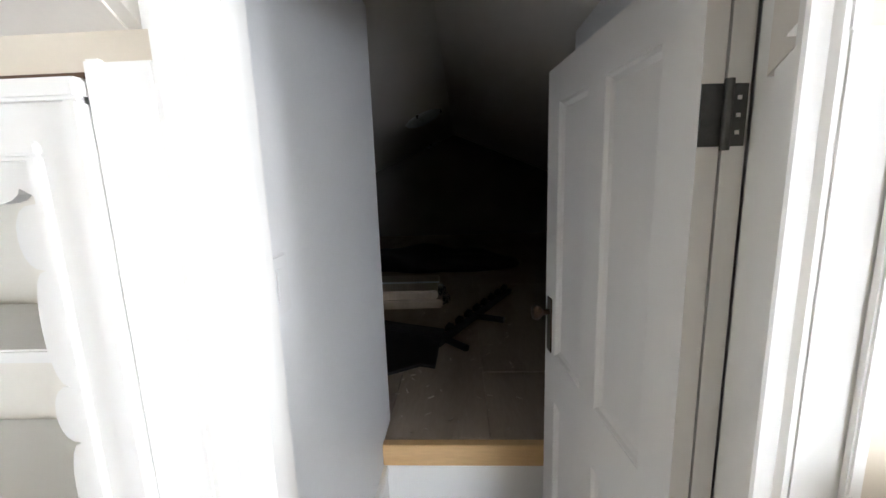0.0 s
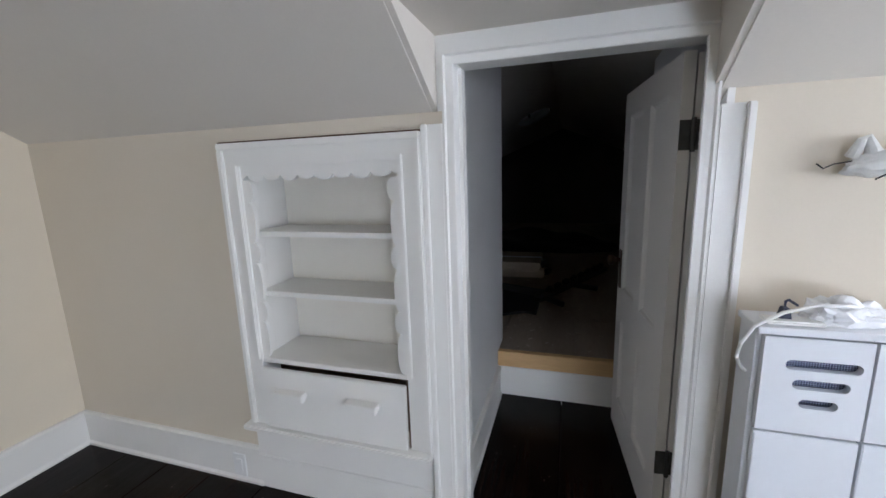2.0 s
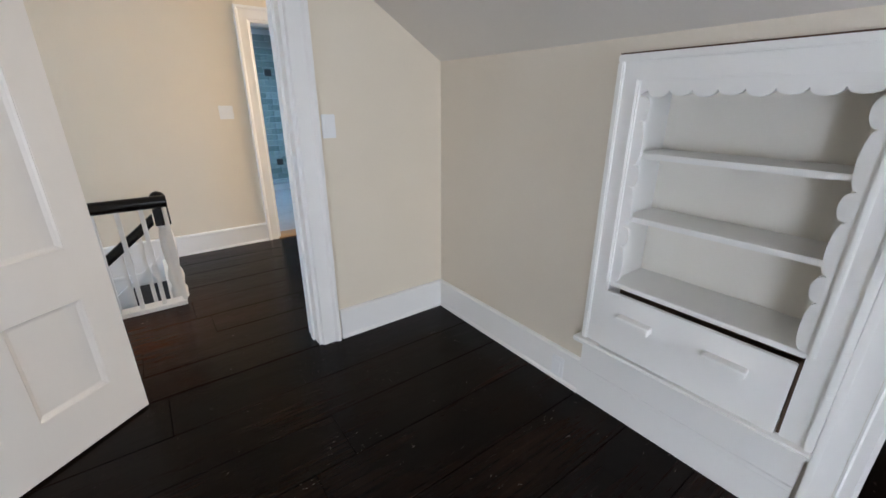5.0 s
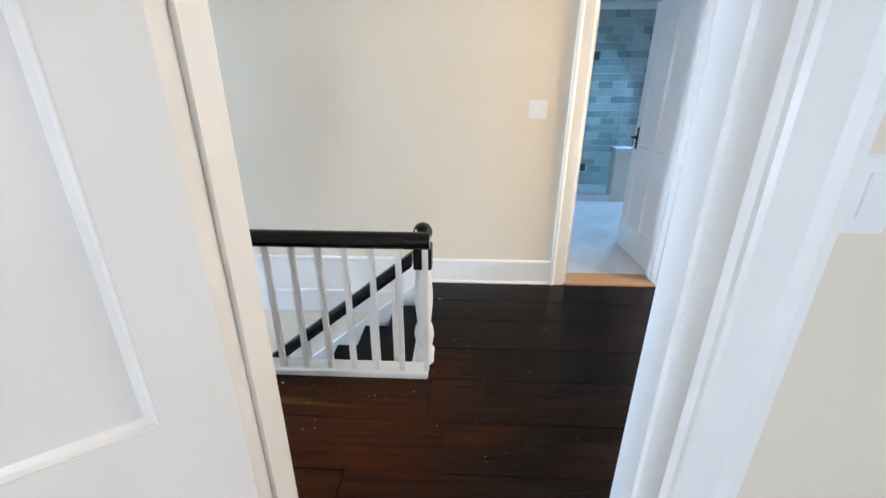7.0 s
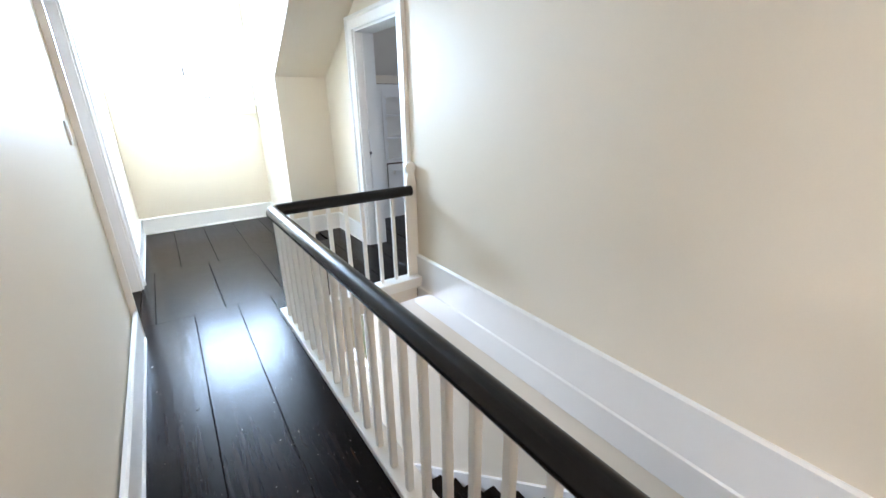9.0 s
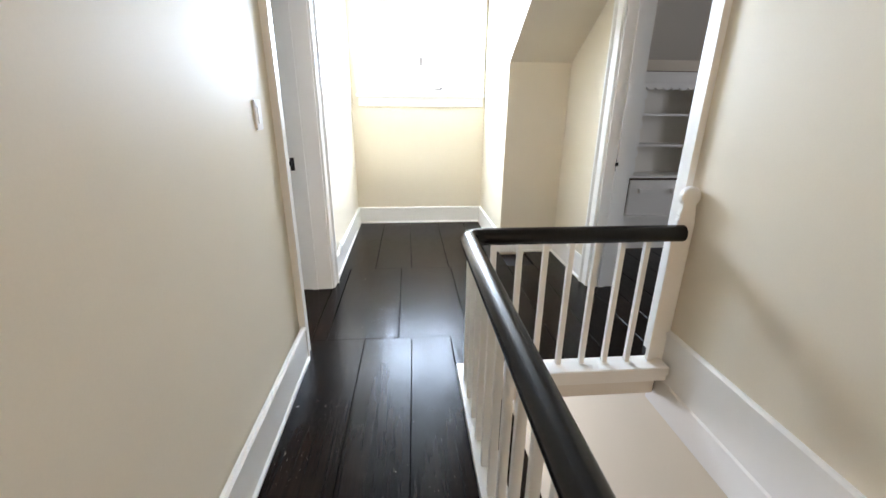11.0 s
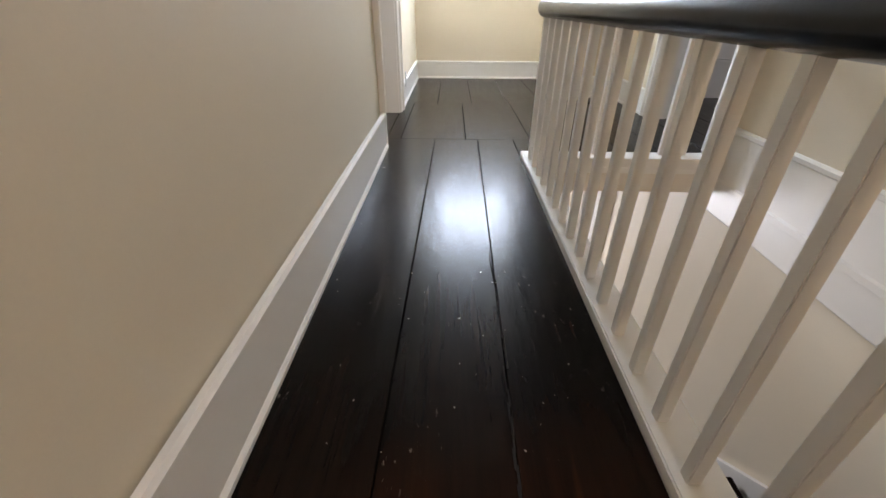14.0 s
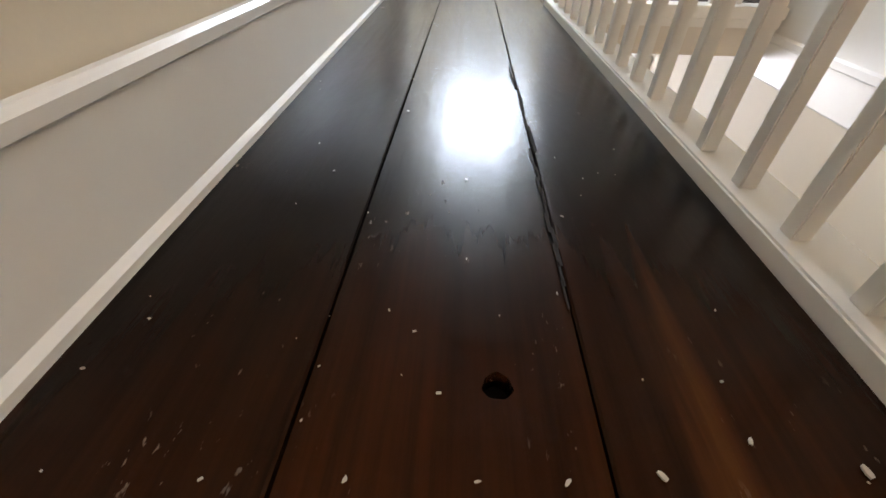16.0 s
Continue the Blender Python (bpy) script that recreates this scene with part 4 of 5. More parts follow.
def slotted_panel(x0, x1, z0, z1, y0, y1, slots):
    """A board with rounded slots cut right through it."""
    bm = bmesh.new()
    edges = []
    for loop in [[(x0, z0), (x1, z0), (x1, z1), (x0, z1)]] + [slot_outline(*s) for s in slots]:
        vs = [bm.verts.new((x, y0, z)) for x, z in loop]
        edges += [bm.edges.new((vs[i], vs[(i + 1) % len(vs)])) for i in range(len(vs))]
    faces = [g for g in bmesh.ops.triangle_fill(bm, use_beauty=True, use_dissolve=False, edges=edges)["geom"] if isinstance(g, bmesh.types.BMFace)]
    out = bmesh.ops.extrude_face_region(bm, geom=faces)["geom"]
    bmesh.ops.translate(bm, vec=(0, y1 - y0, 0), verts=[g for g in out if isinstance(g, bmesh.types.BMVert)])
    return bm


def mesh_cloth():
    m = bpy.data.materials.new("blue_grey_mesh_cloth")
    m.use_nodes = True
    n, l = m.node_tree.nodes, m.node_tree.links
    ch, geo, mp = n.new("ShaderNodeTexChecker"), n.new("ShaderNodeNewGeometry"), n.new("ShaderNodeMapping")
    mp.inputs["Rotation"].default_value = (0, radians(45), 0)
    l.new(geo.outputs["Position"], mp.inputs[0])
    l.new(mp.outputs[0], ch.inputs["Vector"])
    ch.inputs["Scale"].default_value = 260
    ch.inputs["Color1"].default_value, ch.inputs["Color2"].default_value = (0.30, 0.34, 0.48, 1), (0.05, 0.06, 0.12, 1)
    l.new(ch.outputs[0], n["Principled BSDF"].inputs["Base Color"])
    n["Principled BSDF"].inputs["Roughness"].default_value = 0.8
    return m


MESH = mesh_cloth()


def cabinet():
    c = thing("storage_cabinet", "white laminate cabinet with slotted doors against the knee wall", "cabinet", pose(0.889, 0.531, 0))
    D, W, H = 0.118, 0.672, 0.962
    for x in (0.0, W - 0.018):
        boxes("side_panel", CABINET, c, [(x, x + 0.018, 0.020, D, 0, H)], bevel=0.002)
    boxes("back_panel", CABINET, c, [(0.0185, W - 0.0185, D - 0.012, D, 0, H)])
    boxes("plinth", CABINET, c, [(0.0185, W - 0.0185, 0.022, D - 0.0125, 0.0, 0.05)])
    boxes("top_panel", CABINET, c, [(-0.006, W + 0.006, -0.004, D + 0.006, H + 0.0005, H + 0.018)], bevel=0.002)
    boxes("mesh_lining", MESH, c, [(0.02, W - 0.02, 0.026, 0.030, 0.06, H - 0.002)], "blue-grey mesh behind the slots")
    rows = [(0.711, 0.957), (0.460, 0.704), (0.209, 0.453), (0.030, 0.202)]
    for i in range(3):
        x0, x1 = 0.011 + 0.2175 * i, 0.011 + 0.2175 * i + 0.211
        for ri, (z0, z1) in enumerate(rows):
            if ri == 0:
                cx = x0 + 0.121
                bm = slotted_panel(x0, x1, z0, z1, 0.0, 0.019, [(cx, 0.889, 0.062, 0.0125), (cx, 0.840, 0.044, 0.0125), (cx, 0.791, 0.027, 0.0115)])
                part("slotted_door", bm, CABINET, c, "white door with three rounded slots")
            else:
                boxes("door", CABINET, c, [(x0, x1, 0.0, 0.019, z0, z1)], bevel=0.002)
    return c


cabinet()


def plastic_bag():
    g = thing("plastic_bag", "crumpled thin white plastic bag lying on the cabinet", "plastic bag", pose(1.09, 0.598, 0.981))
    bm = bmesh.new()
    bmesh.ops.create_icosphere(bm, subdivisions=4, radius=1.0)
    for v in bm.verts:
        p = v.co.copy()
        taper = 1.0 - 0.45 * (p.x + 1) / 2
        n = noise.noise(p * 2.3) * 0.22 + noise.noise(p * 6) * 0.12 + abs(noise.noise(p * 11)) * 0.10
        v.co = Vector((p.x * 0.085 * (1 + n), p.y * 0.055 * taper * (1 + n), (max(p.z, -0.35) + 0.35) * 0.052 * taper * (1 + 1.6 * n)))
    part("crumpled_film", bm, FILM, g, smooth=False)
    bm = bmesh.new()
    tube(bm, [(0.05, 0.0, 0.012), (0.10, -0.01, 0.016), (0.14, -0.02, 0.010), (0.17, -0.03, 0.006)], [0.028, 0.018, 0.010, 0.003], 10)
    part("twisted_end", bm, FILM, g)
    return g


plastic_bag()


def power_strip():
    p = thing("power_strip", "flat white power strip with dark plug and white cord", "power strip", pose(0.95, 0.575, 0.981))
    boxes("strip_body", PLASTIC, p, [(-0.045, 0.075, -0.03, 0.02, 0, 0.010)], bevel=0.004)
    bm = bmesh.new()
    prism(bm, [(-0.013, 0.010), (0.013, 0.010), (0.008, 0.036), (-0.006, 0.038)], "y", -0.010, 0.010)
    tube(bm, [(0.0, 0, 0.034), (0.0, 0, 0.052), (0.006, 0, 0.056), (0.026, 0, 0.042)], 0.0035, 8)
    part("dark_plug", bm, NAVY, p, "dark blue plug", 0.002)
    bm = bmesh.new()
    tube(bm, [(0.20, 0.02, 0.020), (0.13, -0.01, 0.050), (0.05, -0.03, 0.055), (-0.02, -0.04, 0.035), (-0.075, -0.045, 0.0), (-0.098, -0.04, -0.05),
              (-0.10, -0.03, -0.09), (-0.085, -0.015, -0.12), (-0.069, -0.005, -0.135)], 0.0045, 8)
    part("cord", bm, PLASTIC, p, "white cord that hangs over the edge", smooth=True)
    return p


power_strip()


def torn_fixture():
    f = thing("broken_wall_light", "torn white remains of a wall light with loose dark wires", "wall light", pose(1.20, WN, 1.362))
    bm = bmesh.new()
    bmesh.ops.create_icosphere(bm, subdivisions=4, radius=1.0)
    for v in bm.verts:
        p = v.co.copy()
        n = noise.noise(p * 2.0 + Vector((3, 1, 7))) * 0.35 + noise.noise(p * 7) * 0.12
        v.co = Vector((p.x * 0.115 * (1 + 0.5 * n), -0.028 + min(p.y, 0.8) * 0.030 * (1 + n), p.z * 0.034 * (1 + n) + 0.02 * p.x))
    part("torn_cover", bm, CLOTH, f, smooth=True)
    bm = bmesh.new()
    tube(bm, [(-0.095, -0.02, 0.01), (-0.088, -0.035, 0.05), (-0.075, -0.03, 0.058), (-0.06, -0.03, 0.02)], [0.016, 0.009, 0.008, 0.018], 8)
    part("torn_flap", bm, CLOTH, f)
    for pts in ([(-0.10, -0.03, 0), (-0.14, -0.04, -0.006), (-0.155, -0.03, -0.016), (-0.165, -0.02, -0.004)],
                [(-0.06, -0.05, -0.045), (-0.02, -0.055, -0.02), (0.04, -0.05, 0.005), (0.09, -0.04, 0.03), (0.17, -0.03, 0.04), (0.25, -0.02, 0.03)],
                [(0.075, -0.04, 0.03), (0.082, -0.045, 0.06), (0.09, -0.04, 0.035)]):
        bm = bmesh.new()
        tube(bm, pts, 0.002, 6)
        part("wire", bm, IRON, f, "thin dark wire")
    return f


torn_fixture()

# ---- attic storage ----
bm = bmesh.new()
box(bm, -1.89, 3.8, 1.905, 8.0, 0.05, 0.262)
box(bm, 0.05, 0.852, 1.765, 1.905, 0.05, 0.262)
attic_floor = structure(part("floor_attic", bm, PLY), "dusty plywood floor of the attic", "floor")


def wrapped_cartons():
    """Two flat cartons, one on the other, in clear film that bulges at one end."""
    for x, y, z, w, d, h, a in ((-0.22, 3.76, 0.286, 0.86, 0.60, 0.075, 3), (-0.24, 3.77, 0.362, 0.84, 0.58, 0.075, 1)):
        b = thing("wrapped_carton", "flat cardboard carton wrapped in clear plastic on the attic floor", "carton", pose(x, y, z, 0, 0, a), "wrapped cartons")
        boxes("carton_body", CARD, b, [(-w / 2, w / 2, -d / 2, d / 2, 0, h)], bevel=0.012)
        boxes("packing_tape", FILM, b, [(-w / 2 - 0.001, w / 2 + 0.001, -0.03, 0.03, h - 0.002, h + 0.001)])
        bm = bmesh.new()
        bmesh.ops.create_icosphere(bm, subdivisions=3, radius=1.0)
        for v in bm.verts:
            p = v.co.copy()
            n = noise.noise(p * 3 + Vector((z * 9, 0, 0))) * 0.35
            v.co = Vector((w / 2 + 0.02 + p.x * 0.05 * (1 + n), -d / 2 + 0.17 + p.y * 0.16 * (1 + n), h / 2 + p.z * h * 0.42))
        part("loose_film", bm, CLEARFILM, b, "crumpled clear plastic film")


wrapped_cartons()


def bar(bm, p, q, w, h):
    """A flat bar from p to q, w wide and h high."""
    p, q = Vector(p), Vector(q)
    side = (q - p).cross(Vector((0, 0, 1))).normalized() * (w / 2)
    up = Vector((0, 0, h))
    v = [bm.verts.new(a + b + c) for a in (p, q) for b in (-side, side) for c in (Vector(), up)]
    for f in ((0, 1, 3, 2), (4, 6, 7, 5), (0, 4, 5, 1), (2, 3, 7, 6), (0, 2, 6, 4), (1, 5, 7, 3)):
        bm.faces.new([v[i] for i in f])


def bed_frame():
    f = thing("metal_bed_frame", "black metal bed frame taken apart on the attic floor", "bed frame", pose(0.28, 2.80, 0.286))
    way = Vector((0.55, 1.12, 0.0))
    bm = bmesh.new()
    bar(bm, (-0.06, -0.12, 0.01), way, 0.05, 0.035)
    part("side_rail", bm, IRON, f)
    for i in range(8):
        c = way * (0.06 + 0.125 * i)
        bm = bmesh.new()
        bar(bm, c + Vector((-0.03, 0.012, 0.03)), c + Vector((0.0, 0.05, 0.05)), 0.05, 0.035)
        part("notch_bracket", bm, IRON, f, bevel=0.004)
    for p, q in (((0.0, -0.03, 0.02), (0.135, -0.17, 0.02)), ((0.20, 0.43, 0.02), (0.42, 0.33, 0.02))):
        bm = bmesh.new()
        tube(bm, [p, q], 0.024, 10)
        part("cross_bar", bm, IRON, f, smooth=True)
    bm = bmesh.new()
    prism(bm, [(-0.62, 0.28), (-0.30, 0.12), (-0.04, 0.04), (-0.05, -0.41), (-0.14, -0.38), (-0.30, -0.48), (-0.62, -0.62)], "z", 0.0, 0.02)
    part("corner_plate", bm, IRON, f, bevel=0.003)
    bm = bmesh.new()
    bar(bm, (-0.70, 0.30, 0.02), (-0.02, 0.02, 0.02), 0.05, 0.05)
    part("end_rail", bm, IRON, f, bevel=0.004)
    return f


bed_frame()


def dark_bundle():
    b = thing("dark_cloth_bundle", "long dark bundle lying at the back of the attic", "bundle", pose(0.15, 5.1, 0.286))
    bm = bmesh.new()
    bmesh.ops.create_icosphere(bm, subdivisions=4, radius=1.0)
    for v in bm.verts:
        p = v.co.copy()
        n = noise.noise(p * 2.2) * 0.3
        v.co = Vector((p.x * 0.95, p.y * 0.35 * (1 + n), (max(p.z, -0.2) + 0.2) * 0.26 * (1 + n) * (1.1 - 0.6 * (p.x + 1) / 2)))
    part("folded_cloth", bm, IRON, b, smooth=True)


dark_bundle()


def attic_lamp(m, r):
    a = thing("ceiling_lamp", "unlit frosted glass dish lamp on the sloping attic ceiling", "ceiling lamp", m, "attic ceiling lamps")
    bm = bmesh.new()
    lathe(bm, [(0.02, 0.002), (0.80, 0.002), (0.80, -0.10), (0.02, -0.10)], seg=24)
    for v in bm.verts:
        v.co = Vector((v.co.x * r, v.co.y * r, v.co.z * r))
    part("lamp_base", bm, PLASTIC, a, smooth=True)
    bm = bmesh.new()
    lathe(bm, [(1.0, -0.105), (1.0, -0.15), (0.92, -0.24), (0.70, -0.36), (0.40, -0.43), (0.05, -0.45)], seg=28)
    for v in bm.verts:
        v.co = v.co * r
    part("glass_dish", bm, FROST, a, "frosted glass dish", smooth=True)
    for k in range(3):
        c, q = math.cos(k * 2.094 + 0.3) * r, math.sin(k * 2.094 + 0.3) * r
        bm = bmesh.new()
        tube(bm, [(c * 0.8, q * 0.8, -0.05 * r), (c * 1.06, q * 1.06, -0.09 * r), (c * 1.04, q * 1.04, -0.20 * r)], 0.012, 6)
        part("clip", bm, IRON, a, "dark metal clip")


attic_lamp(pose(0.01, 4.62, 2.014, 0, -22.9, 0), 0.20)
attic_lamp(pose(-0.10, 7.75, 1.965, 0, -22.9, 0), 0.12)

# wood splinters and plaster crumbs on the attic floor
rnd = random.Random(11)
bm = bmesh.new()
for _ in range(45):
    x, y = rnd.uniform(0.05, 0.76), rnd.uniform(1.78, 3.4)
    s, l, a = rnd.uniform(0.002, 0.006), rnd.uniform(0.006, 0.035), rnd.uniform(0, 3.14)
    c, q = math.cos(a), math.sin(a)
    v = box(bm, -l / 2, l / 2, -s / 2, s / 2, 0, 0.004)
    for p in v:
        p.co = Vector((x + p.co.x * c - p.co.y * q, y + p.co.x * q + p.co.y * c, 0.287 + p.co.z))
tagged(part("wood_splinters", bm, CARD), "scattered pale wood splinters on the attic floor", "debris", kind="stuff")


# ---- bathroom ----
def shower():
    g = thing("shower_screen", "frameless clear glass shower screen with chrome hinges", "shower screen", pose(-6.7, 0.0, 0.10))
    for y0, y1 in ((0.25, 0.98), (0.99, 1.37)):
        boxes("glass_panel", SHOWER, g, [(-0.005, 0.005, y0, y1, 0.01, 1.95)])
    for z in (0.30, 1.60):
        boxes("hinge", DARKGREY, g, [(-0.02, 0.02, 0.94, 1.03, z, z + 0.09)], "grey metal glass hinge", 0.003)
    bm = bmesh.new()
    tube(bm, [(0.0, 0.62, 0.95), (0.05, 0.62, 0.95), (0.05, 0.62, 1.15), (0.0, 0.62, 1.15)], 0.009, 10)
    part("pull_handle", bm, DARKGREY, g, "metal pull handle", smooth=True)
    c = thing("shower_curb", "white stone shower curb", "curb", pose(-6.7, 0.8, 0.012))
    boxes("curb", MARBLE, c, [(-0.07, 0.07, -1.4, 0.58, 0, 0.09)], bevel=0.004)
    p = thing("half_wall", "half-height cream wall with a white stone cap beside the shower", "half wall", pose(-6.7, 1.38, 0.012))
    boxes("wall_body", CREAM, p, [(-0.08, 0.08, 0.0, 0.82, 0, 0.66)])
    boxes("cap", MARBLE, p, [(-0.10, 0.10, -0.02, 0.82, 0.66, 0.69)], bevel=0.004)


shower()


# ---- floor boards ----
def plank_mesh(w, l, t=0.028, e=0.0025):
    """A board with eased top edges: x across, y along."""
    bm = bmesh.new()
    prism(bm, [(0, -t), (w, -t), (w, -e), (w - e, 0), (e, 0), (0, -e)], "y", 0, l)
    bmesh.ops.recalc_face_normals(bm, faces=bm.faces)
    me = bpy.data.meshes.new("floor_board")
    bm.to_mesh(me)
    bm.free()
    me.materials.append(FLOOR)
    return me


def holed_plank(w, l, hx, hy, r, t=0.028, lean=(0.0, 0.0)):
    """A board with a round knot hole through it."""
    bm = bmesh.new()
    s, n = 0.05, 24
    for z, flip in ((0, False), (-t, True)):
        for a in ((0, hx - s, 0, l), (hx + s, w, 0, l), (hx - s, hx + s, 0, hy - s), (hx - s, hx + s, hy + s, l)):
            v = [bm.verts.new((x, y, z)) for x, y in ((a[0], a[2]), (a[1], a[2]), (a[1], a[3]), (a[0], a[3]))]
            bm.faces.new(v[::-1] if flip else v)
    rims = []
    for z in (0, -t):
        circ, sq = [], []
        for k in range(n):
            a = 2 * math.pi * k / n
            c, q = math.cos(a), math.sin(a)
            m = s / max(abs(c), abs(q))
            rr = r * (1 + 0.06 * math.sin(3 * a) + 0.04 * math.sin(7 * a))
            circ.append(bm.verts.new((hx + rr * c, hy + rr * q, z - (0.002 if z == 0 else 0))))
            sq.append(bm.verts.new((hx + m * c, hy + m * q, z)))
        for k in range(n):
            j = (k + 1) % n
            bm.faces.new((circ[k], sq[k], sq[j], circ[j]))
        rims.append(circ)
    for k in range(n):
        j = (k + 1) % n
        bm.faces.new((rims[0][k], rims[0][j], rims[1][j], rims[1][k]))
    for a in ((0, 0, w, 0), (0, l, w, l), (0, 0, 0, l), (w, 0, w, l)):
        bm.faces.new([bm.verts.new(p) for p in ((a[0], a[1], 0), (a[2], a[3], 0), (a[2], a[3], -t), (a[0], a[1], -t))])
    for v in bm.verts:
        far = 1 - v.co.y / l
        v.co.x += far * (lean[0] + (lean[1] - lean[0]) * v.co.x / w)
    bmesh.ops.recalc_face_normals(bm, faces=bm.faces)
    me = bpy.data.meshes.new("floor_board")
    bm.to_mesh(me)
    bm.free()
    me.materials.append(FLOOR)
    return me


FLOOR_OB = bpy.data.objects["floor"]
rnd = random.Random(2)


def lay_taper(xa0, xa1, xb0, xb1, y0, y1):
    """A board whose edges run out of true: its edges at y0 and at y1."""
    g, t, e = 0.0019, 0.028, 0.0025
    bm = bmesh.new()
    rings = []
    for y, a, b in ((y0 + g, xa0 + g, xa1 - g), (y1 - g, xb0 + g, xb1 - g)):
        rings.append([bm.verts.new(p) for p in ((a, y, -t), (b, y, -t), (b, y, -e), (b - e, y, 0), (a + e, y, 0), (a, y, -e))])
    bm.faces.new(rings[0]), bm.faces.new(rings[1][::-1])
    for i in range(6):
        bm.faces.new((rings[0][i], rings[1][i], rings[1][(i + 1) % 6], rings[0][(i + 1) % 6]))
    part("floor_board", bm, FLOOR, FLOOR_OB)


def lay(x0, x1, y0, y1, hole=None, lean=(0.0, 0.0)):
    g = 0.0032
    w, l = x1 - x0 - g, y1 - y0 - g
    ob = new("floor_board", holed_plank(w, l, hole[0] - x0, hole[1] - y0, hole[2], lean=lean) if hole else plank_mesh(w, l))
    ob.parent = FLOOR_OB
    ob.location = (x0 + g / 2, y0 + g / 2, rnd.uniform(-0.0012, 0.0012))


# landing: boards with joints where they show; then plain random courses
north = 2.25
for x0, x1, cuts in ((-2.235, -1.995, ()),):
    lay(x0, x1, -1.03, -0.14)
    lay(x0, x1, -4.635, -3.83)
lay_taper(-2.550, -2.235, -2.511, -2.235, -3.905, -1.0)
lay(-2.768, -2.507, -3.905, -0.62, (-2.684, -1.505, 0.0142), (-0.054, -0.043))
lay_taper(-3.052, -2.822, -3.052, -2.769, -3.905, -0.7)
lay(-2.514, -2.239, -1.0, north)
lay(-2.235, -2.172, -0.14, north)
lay(-2.768, -2.512, -0.62, north)
lay(-3.052, -2.768, -0.7, north)
for x0, x1 in ((-2.325, -2.235), (-2.746, -2.325), (-3.165, -2.746)):
    lay(x0, x1, -4.990, -3.905)
lay(-3.165, -3.052, -3.905, -3.592)
for x0, x1 in ((-2.53, -2.235), (-2.83, -2.53), (-3.15, -2.83), (-3.45, -3.15), (-3.66, -3.45)):
    lay(x0, x1, -6.427, -4.990)
for x0, x1 in ((-3.36, -3.165), (-3.66, -3.36), (-3.90, -3.66), (-4.18, -3.90)):
    lay(x0, x1, -4.990, -3.592)
    if x1 > -3.7:
        continue
    lay(x0, x1, -5.35, -4.990)
for x0, x1 in ((-3.32, -3.052), (-3.63, -3.32), (-3.88, -3.63), (-4.18, -3.88)):
    lay(x0, x1, -0.78, north)


def course(x0, x1, y0, y1, w=0.285):
    x = x0
    while x < x1 - 0.02:
        xe = min(x1, x + w * rnd.uniform(0.92, 1.08))
        y = y0
        while y < y1 - 0.02:
            ye = min(y1, y + rnd.uniform(1.6, 3.2))
            if y1 - ye < 0.4:
                ye = y1
            lay(x, xe, y, ye)
            y = ye
        x = xe


course(-1.995, 0.06, -3.35, 0.726)
course(0.06, 0.852, -3.35, 1.733, 0.39)
course(0.852, 3.2, -3.35, 0.726)
course(-1.995, 0.3, -5.35, -3.45)
course(-8.0, -4.36, -5.39, -0.75)
for y0, y1 in ((-4.54, -3.735),):
    lay(-4.36, -4.18, y0, y1)

# attic plywood sheets
for x0, x1, y0, y1 in ((0.05, 0.50, 1.764, 2.9), (0.50, 0.852, 1.764, 2.35), (0.50, 1.6, 2.355, 4.2), (-1.2, 0.50, 2.905, 4.6), (-1.2, 0.045, 1.91, 2.9), (0.5, 1.7, 4.205, 6.5), (-1.2, 0.495, 4.605, 7)):
    bm = bmesh.new()
    box(bm, x0 + 0.002, x1 - 0.002, y0 + 0.002, y1 - 0.002, 0.262, 0.285)
    part("plywood_sheet", bm, PLY, attic_floor)

# paint flecks and crumbs scattered on the landing's boards
bm = bmesh.new()
for _ in range(90):
    x, y = rnd.uniform(-3.0, -2.28), rnd.uniform(-4.9, -0.3) if rnd.random() < 0.5 else rnd.uniform(-2.4, -1.1)
    r, a, e = rnd.uniform(0.0003, 0.0010), rnd.uniform(0, 3), rnd.uniform(1, 2.8)
    if rnd.random() < 0.04:
        r *= 1.6
    v = box(bm, -r * e, r * e, -r, r, 0, 0.0012)
    for p in v:
        c = p.co.copy()
        p.co = Vector((x + c.x * math.cos(a) - c.y * math.sin(a), y + c.x * math.sin(a) + c.y * math.cos(a), 0.0012 + c.z))
tagged(part("paint_flecks", bm, FLECK), "tiny white paint flecks scattered on the dark boards", "debris", kind="stuff")

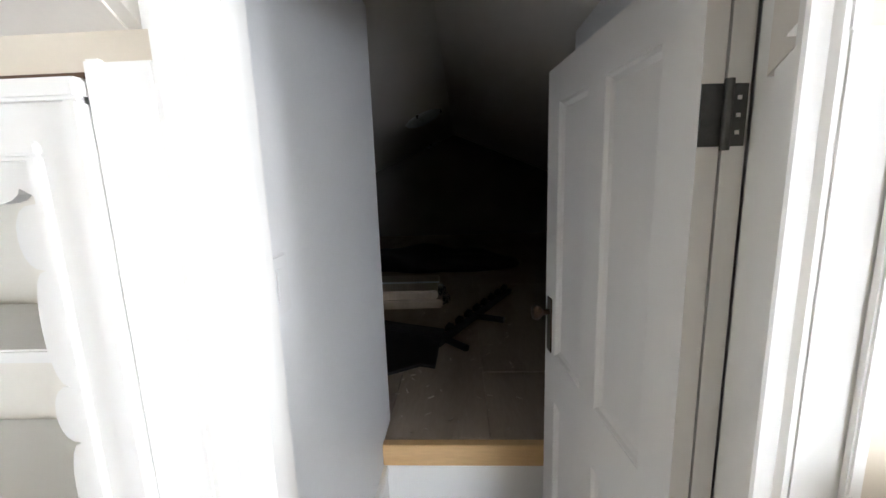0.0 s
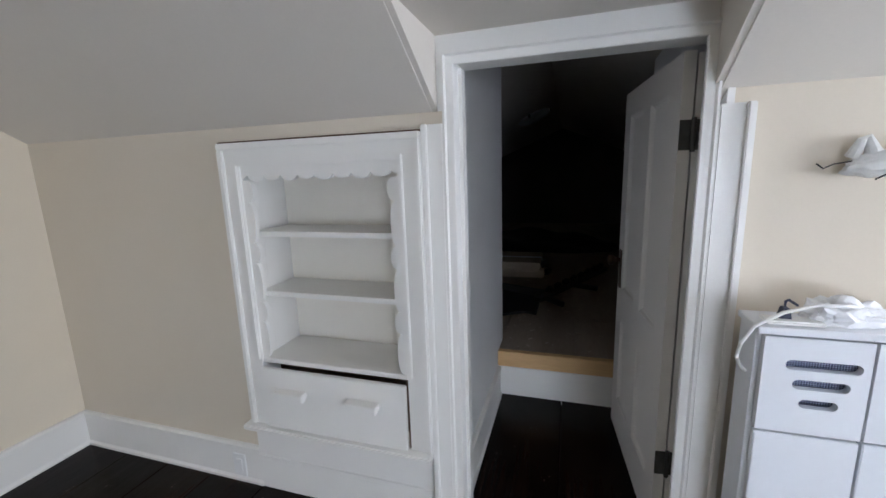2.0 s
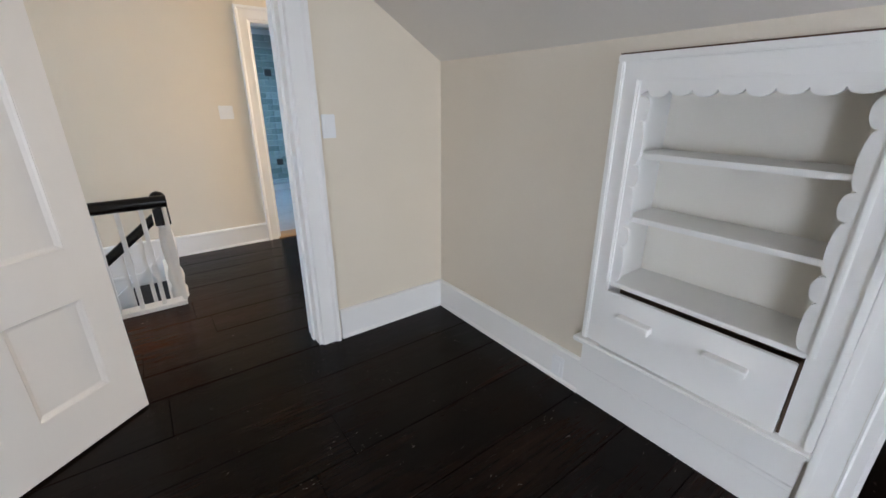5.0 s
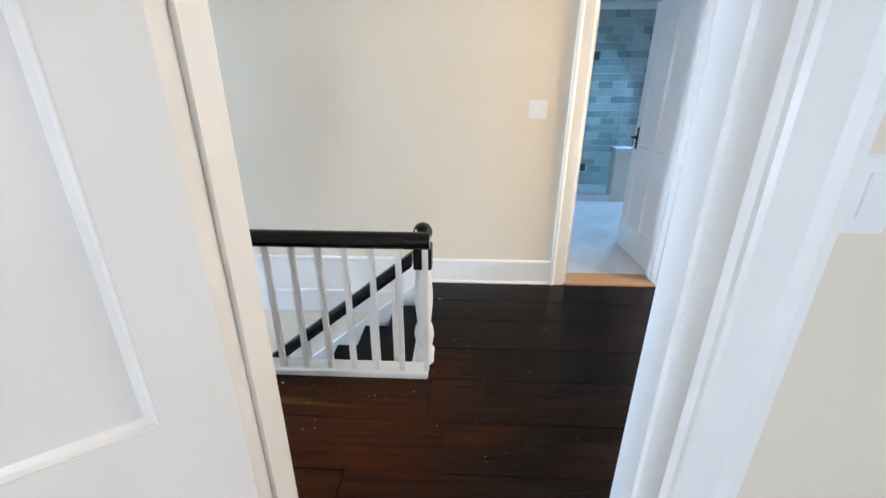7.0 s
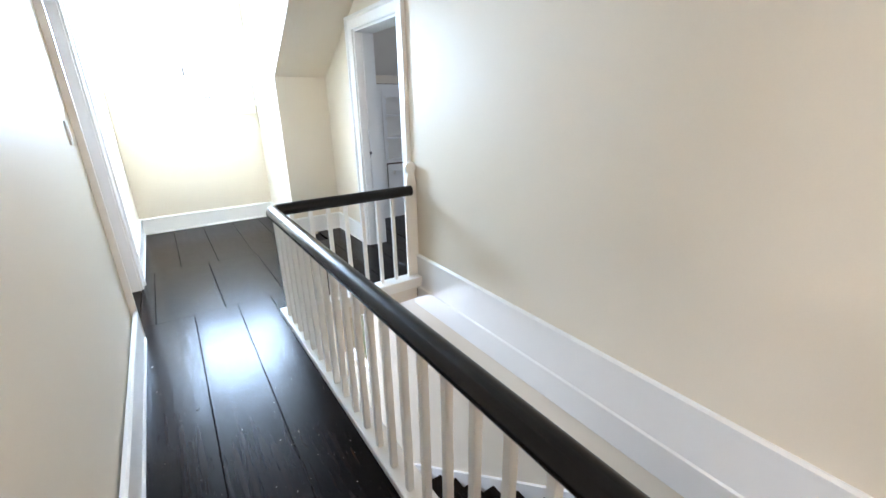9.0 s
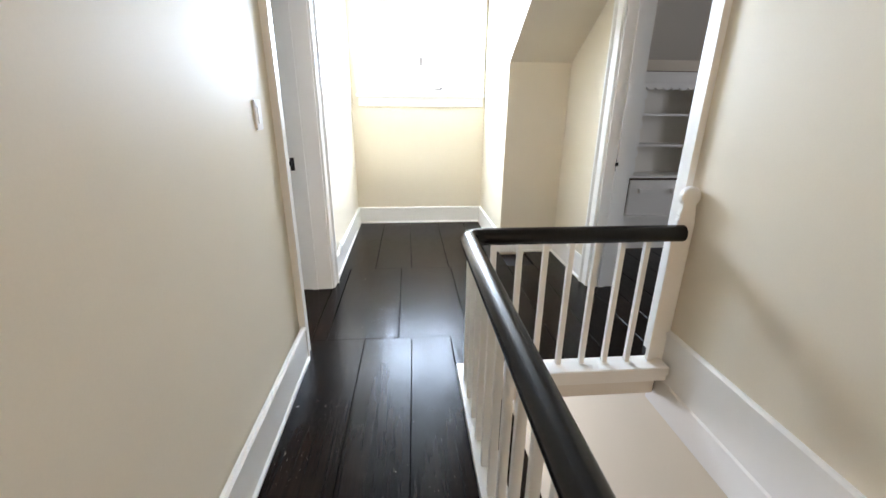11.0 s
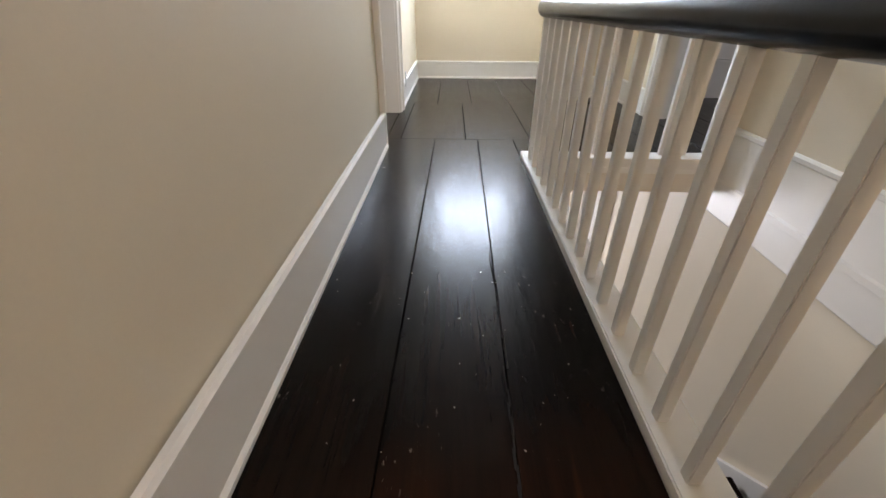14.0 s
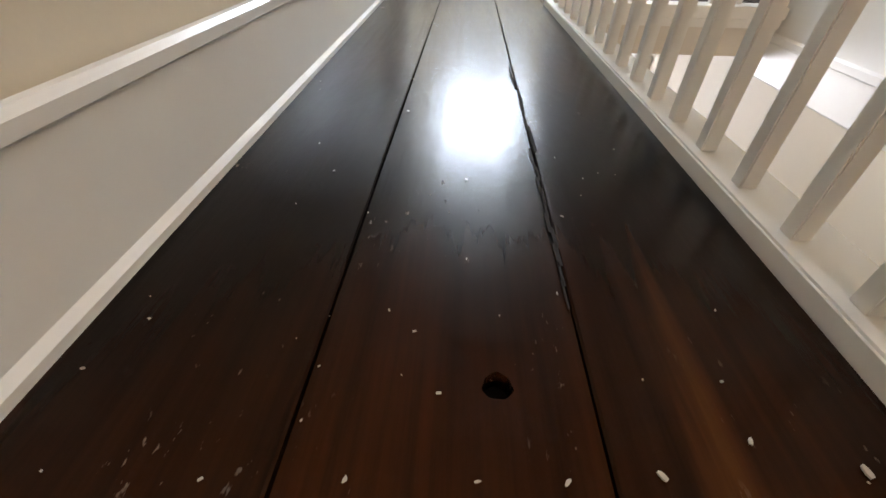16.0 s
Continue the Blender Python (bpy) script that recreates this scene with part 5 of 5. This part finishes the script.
# shower tiles: brick bond on the wall behind the glass
tile_wall = structure(boxes("wall_shower_tiled", WHITE, None, [(-7.72, -7.63, -0.6, 2.2, 0.0, 2.45)]), "shower wall faced with mottled green-grey stone tiles", "wall")
tile = None
for r in range(24):
    for c in range(13):
        if tile is None:
            tile = boxes("tile", TILE, tile_wall, [(0, 0.008, 0.002, 0.198, 0.002, 0.096)], bevel=0.001)
            ob = tile
        else:
            ob = new("tile", tile.data)
            ob.parent = tile_wall
        ob.location = (-7.63, -0.45 + 0.2 * c + 0.1 * (r % 2), 0.02 + 0.098 * r)

# a long split along one board's edge, dark and slightly raised
rnd = random.Random(7)
bm = bmesh.new()
for k in range(26):
    y = -2.52 + 0.035 * k
    x = -2.789 + 0.0095 * (y + 2.52) + rnd.uniform(-0.003, 0.003) - (0.010 if 4 < k < 15 else 0.003)
    w = rnd.uniform(0.001, 0.0035)
    v = box(bm, x - w, x + w, y, y + 0.045, 0.0012, 0.0022)
tagged(part("board_split", bm, DARKVOID), "dark split along the edge of a floor board", "crack", kind="stuff")

# loose chips of plaster and paint, lying singly
CHIP_SPOTS = ((0.695, 0.752, 0.022, 30), (-0.401, 0.300, 0.007, 10), (-3.889, -0.700, 0.008, 60), (-2.675, -1.418, 0.0035, 20), (-2.820, -1.428, 0.006, 130),
              (-2.745, -1.421, 0.0045, 40), (-2.985, -1.439, 0.007, 100), (-2.904, -1.460, 0.0045, 70), (-2.306, -1.499, 0.004, 15), (-2.332, -1.561, 0.003, 0),
              (-2.642, -1.491, 0.0035, 5), (-2.573, -1.415, 0.004, 80), (-2.300, -3.35, 0.008, 20))
for x, y, size, turn in CHIP_SPOTS:
    bm = bmesh.new()
    pts = []
    for k in range(9):
        a = 2 * math.pi * k / 9
        rr = size * rnd.uniform(0.55, 1.0)
        pts.append((rr * math.cos(a), 0.5 * rr * math.sin(a)))
    prism(bm, pts, "z", 0.0, min(0.004, size * 0.3))
    chip = part("plaster_chip", bm, FLECK)
    chip.matrix_basis = pose(x, y, 0.0014, 0, 0, turn)
    tagged(chip, "small white chip of plaster lying on dark floor boards", "debris", "plaster chips")
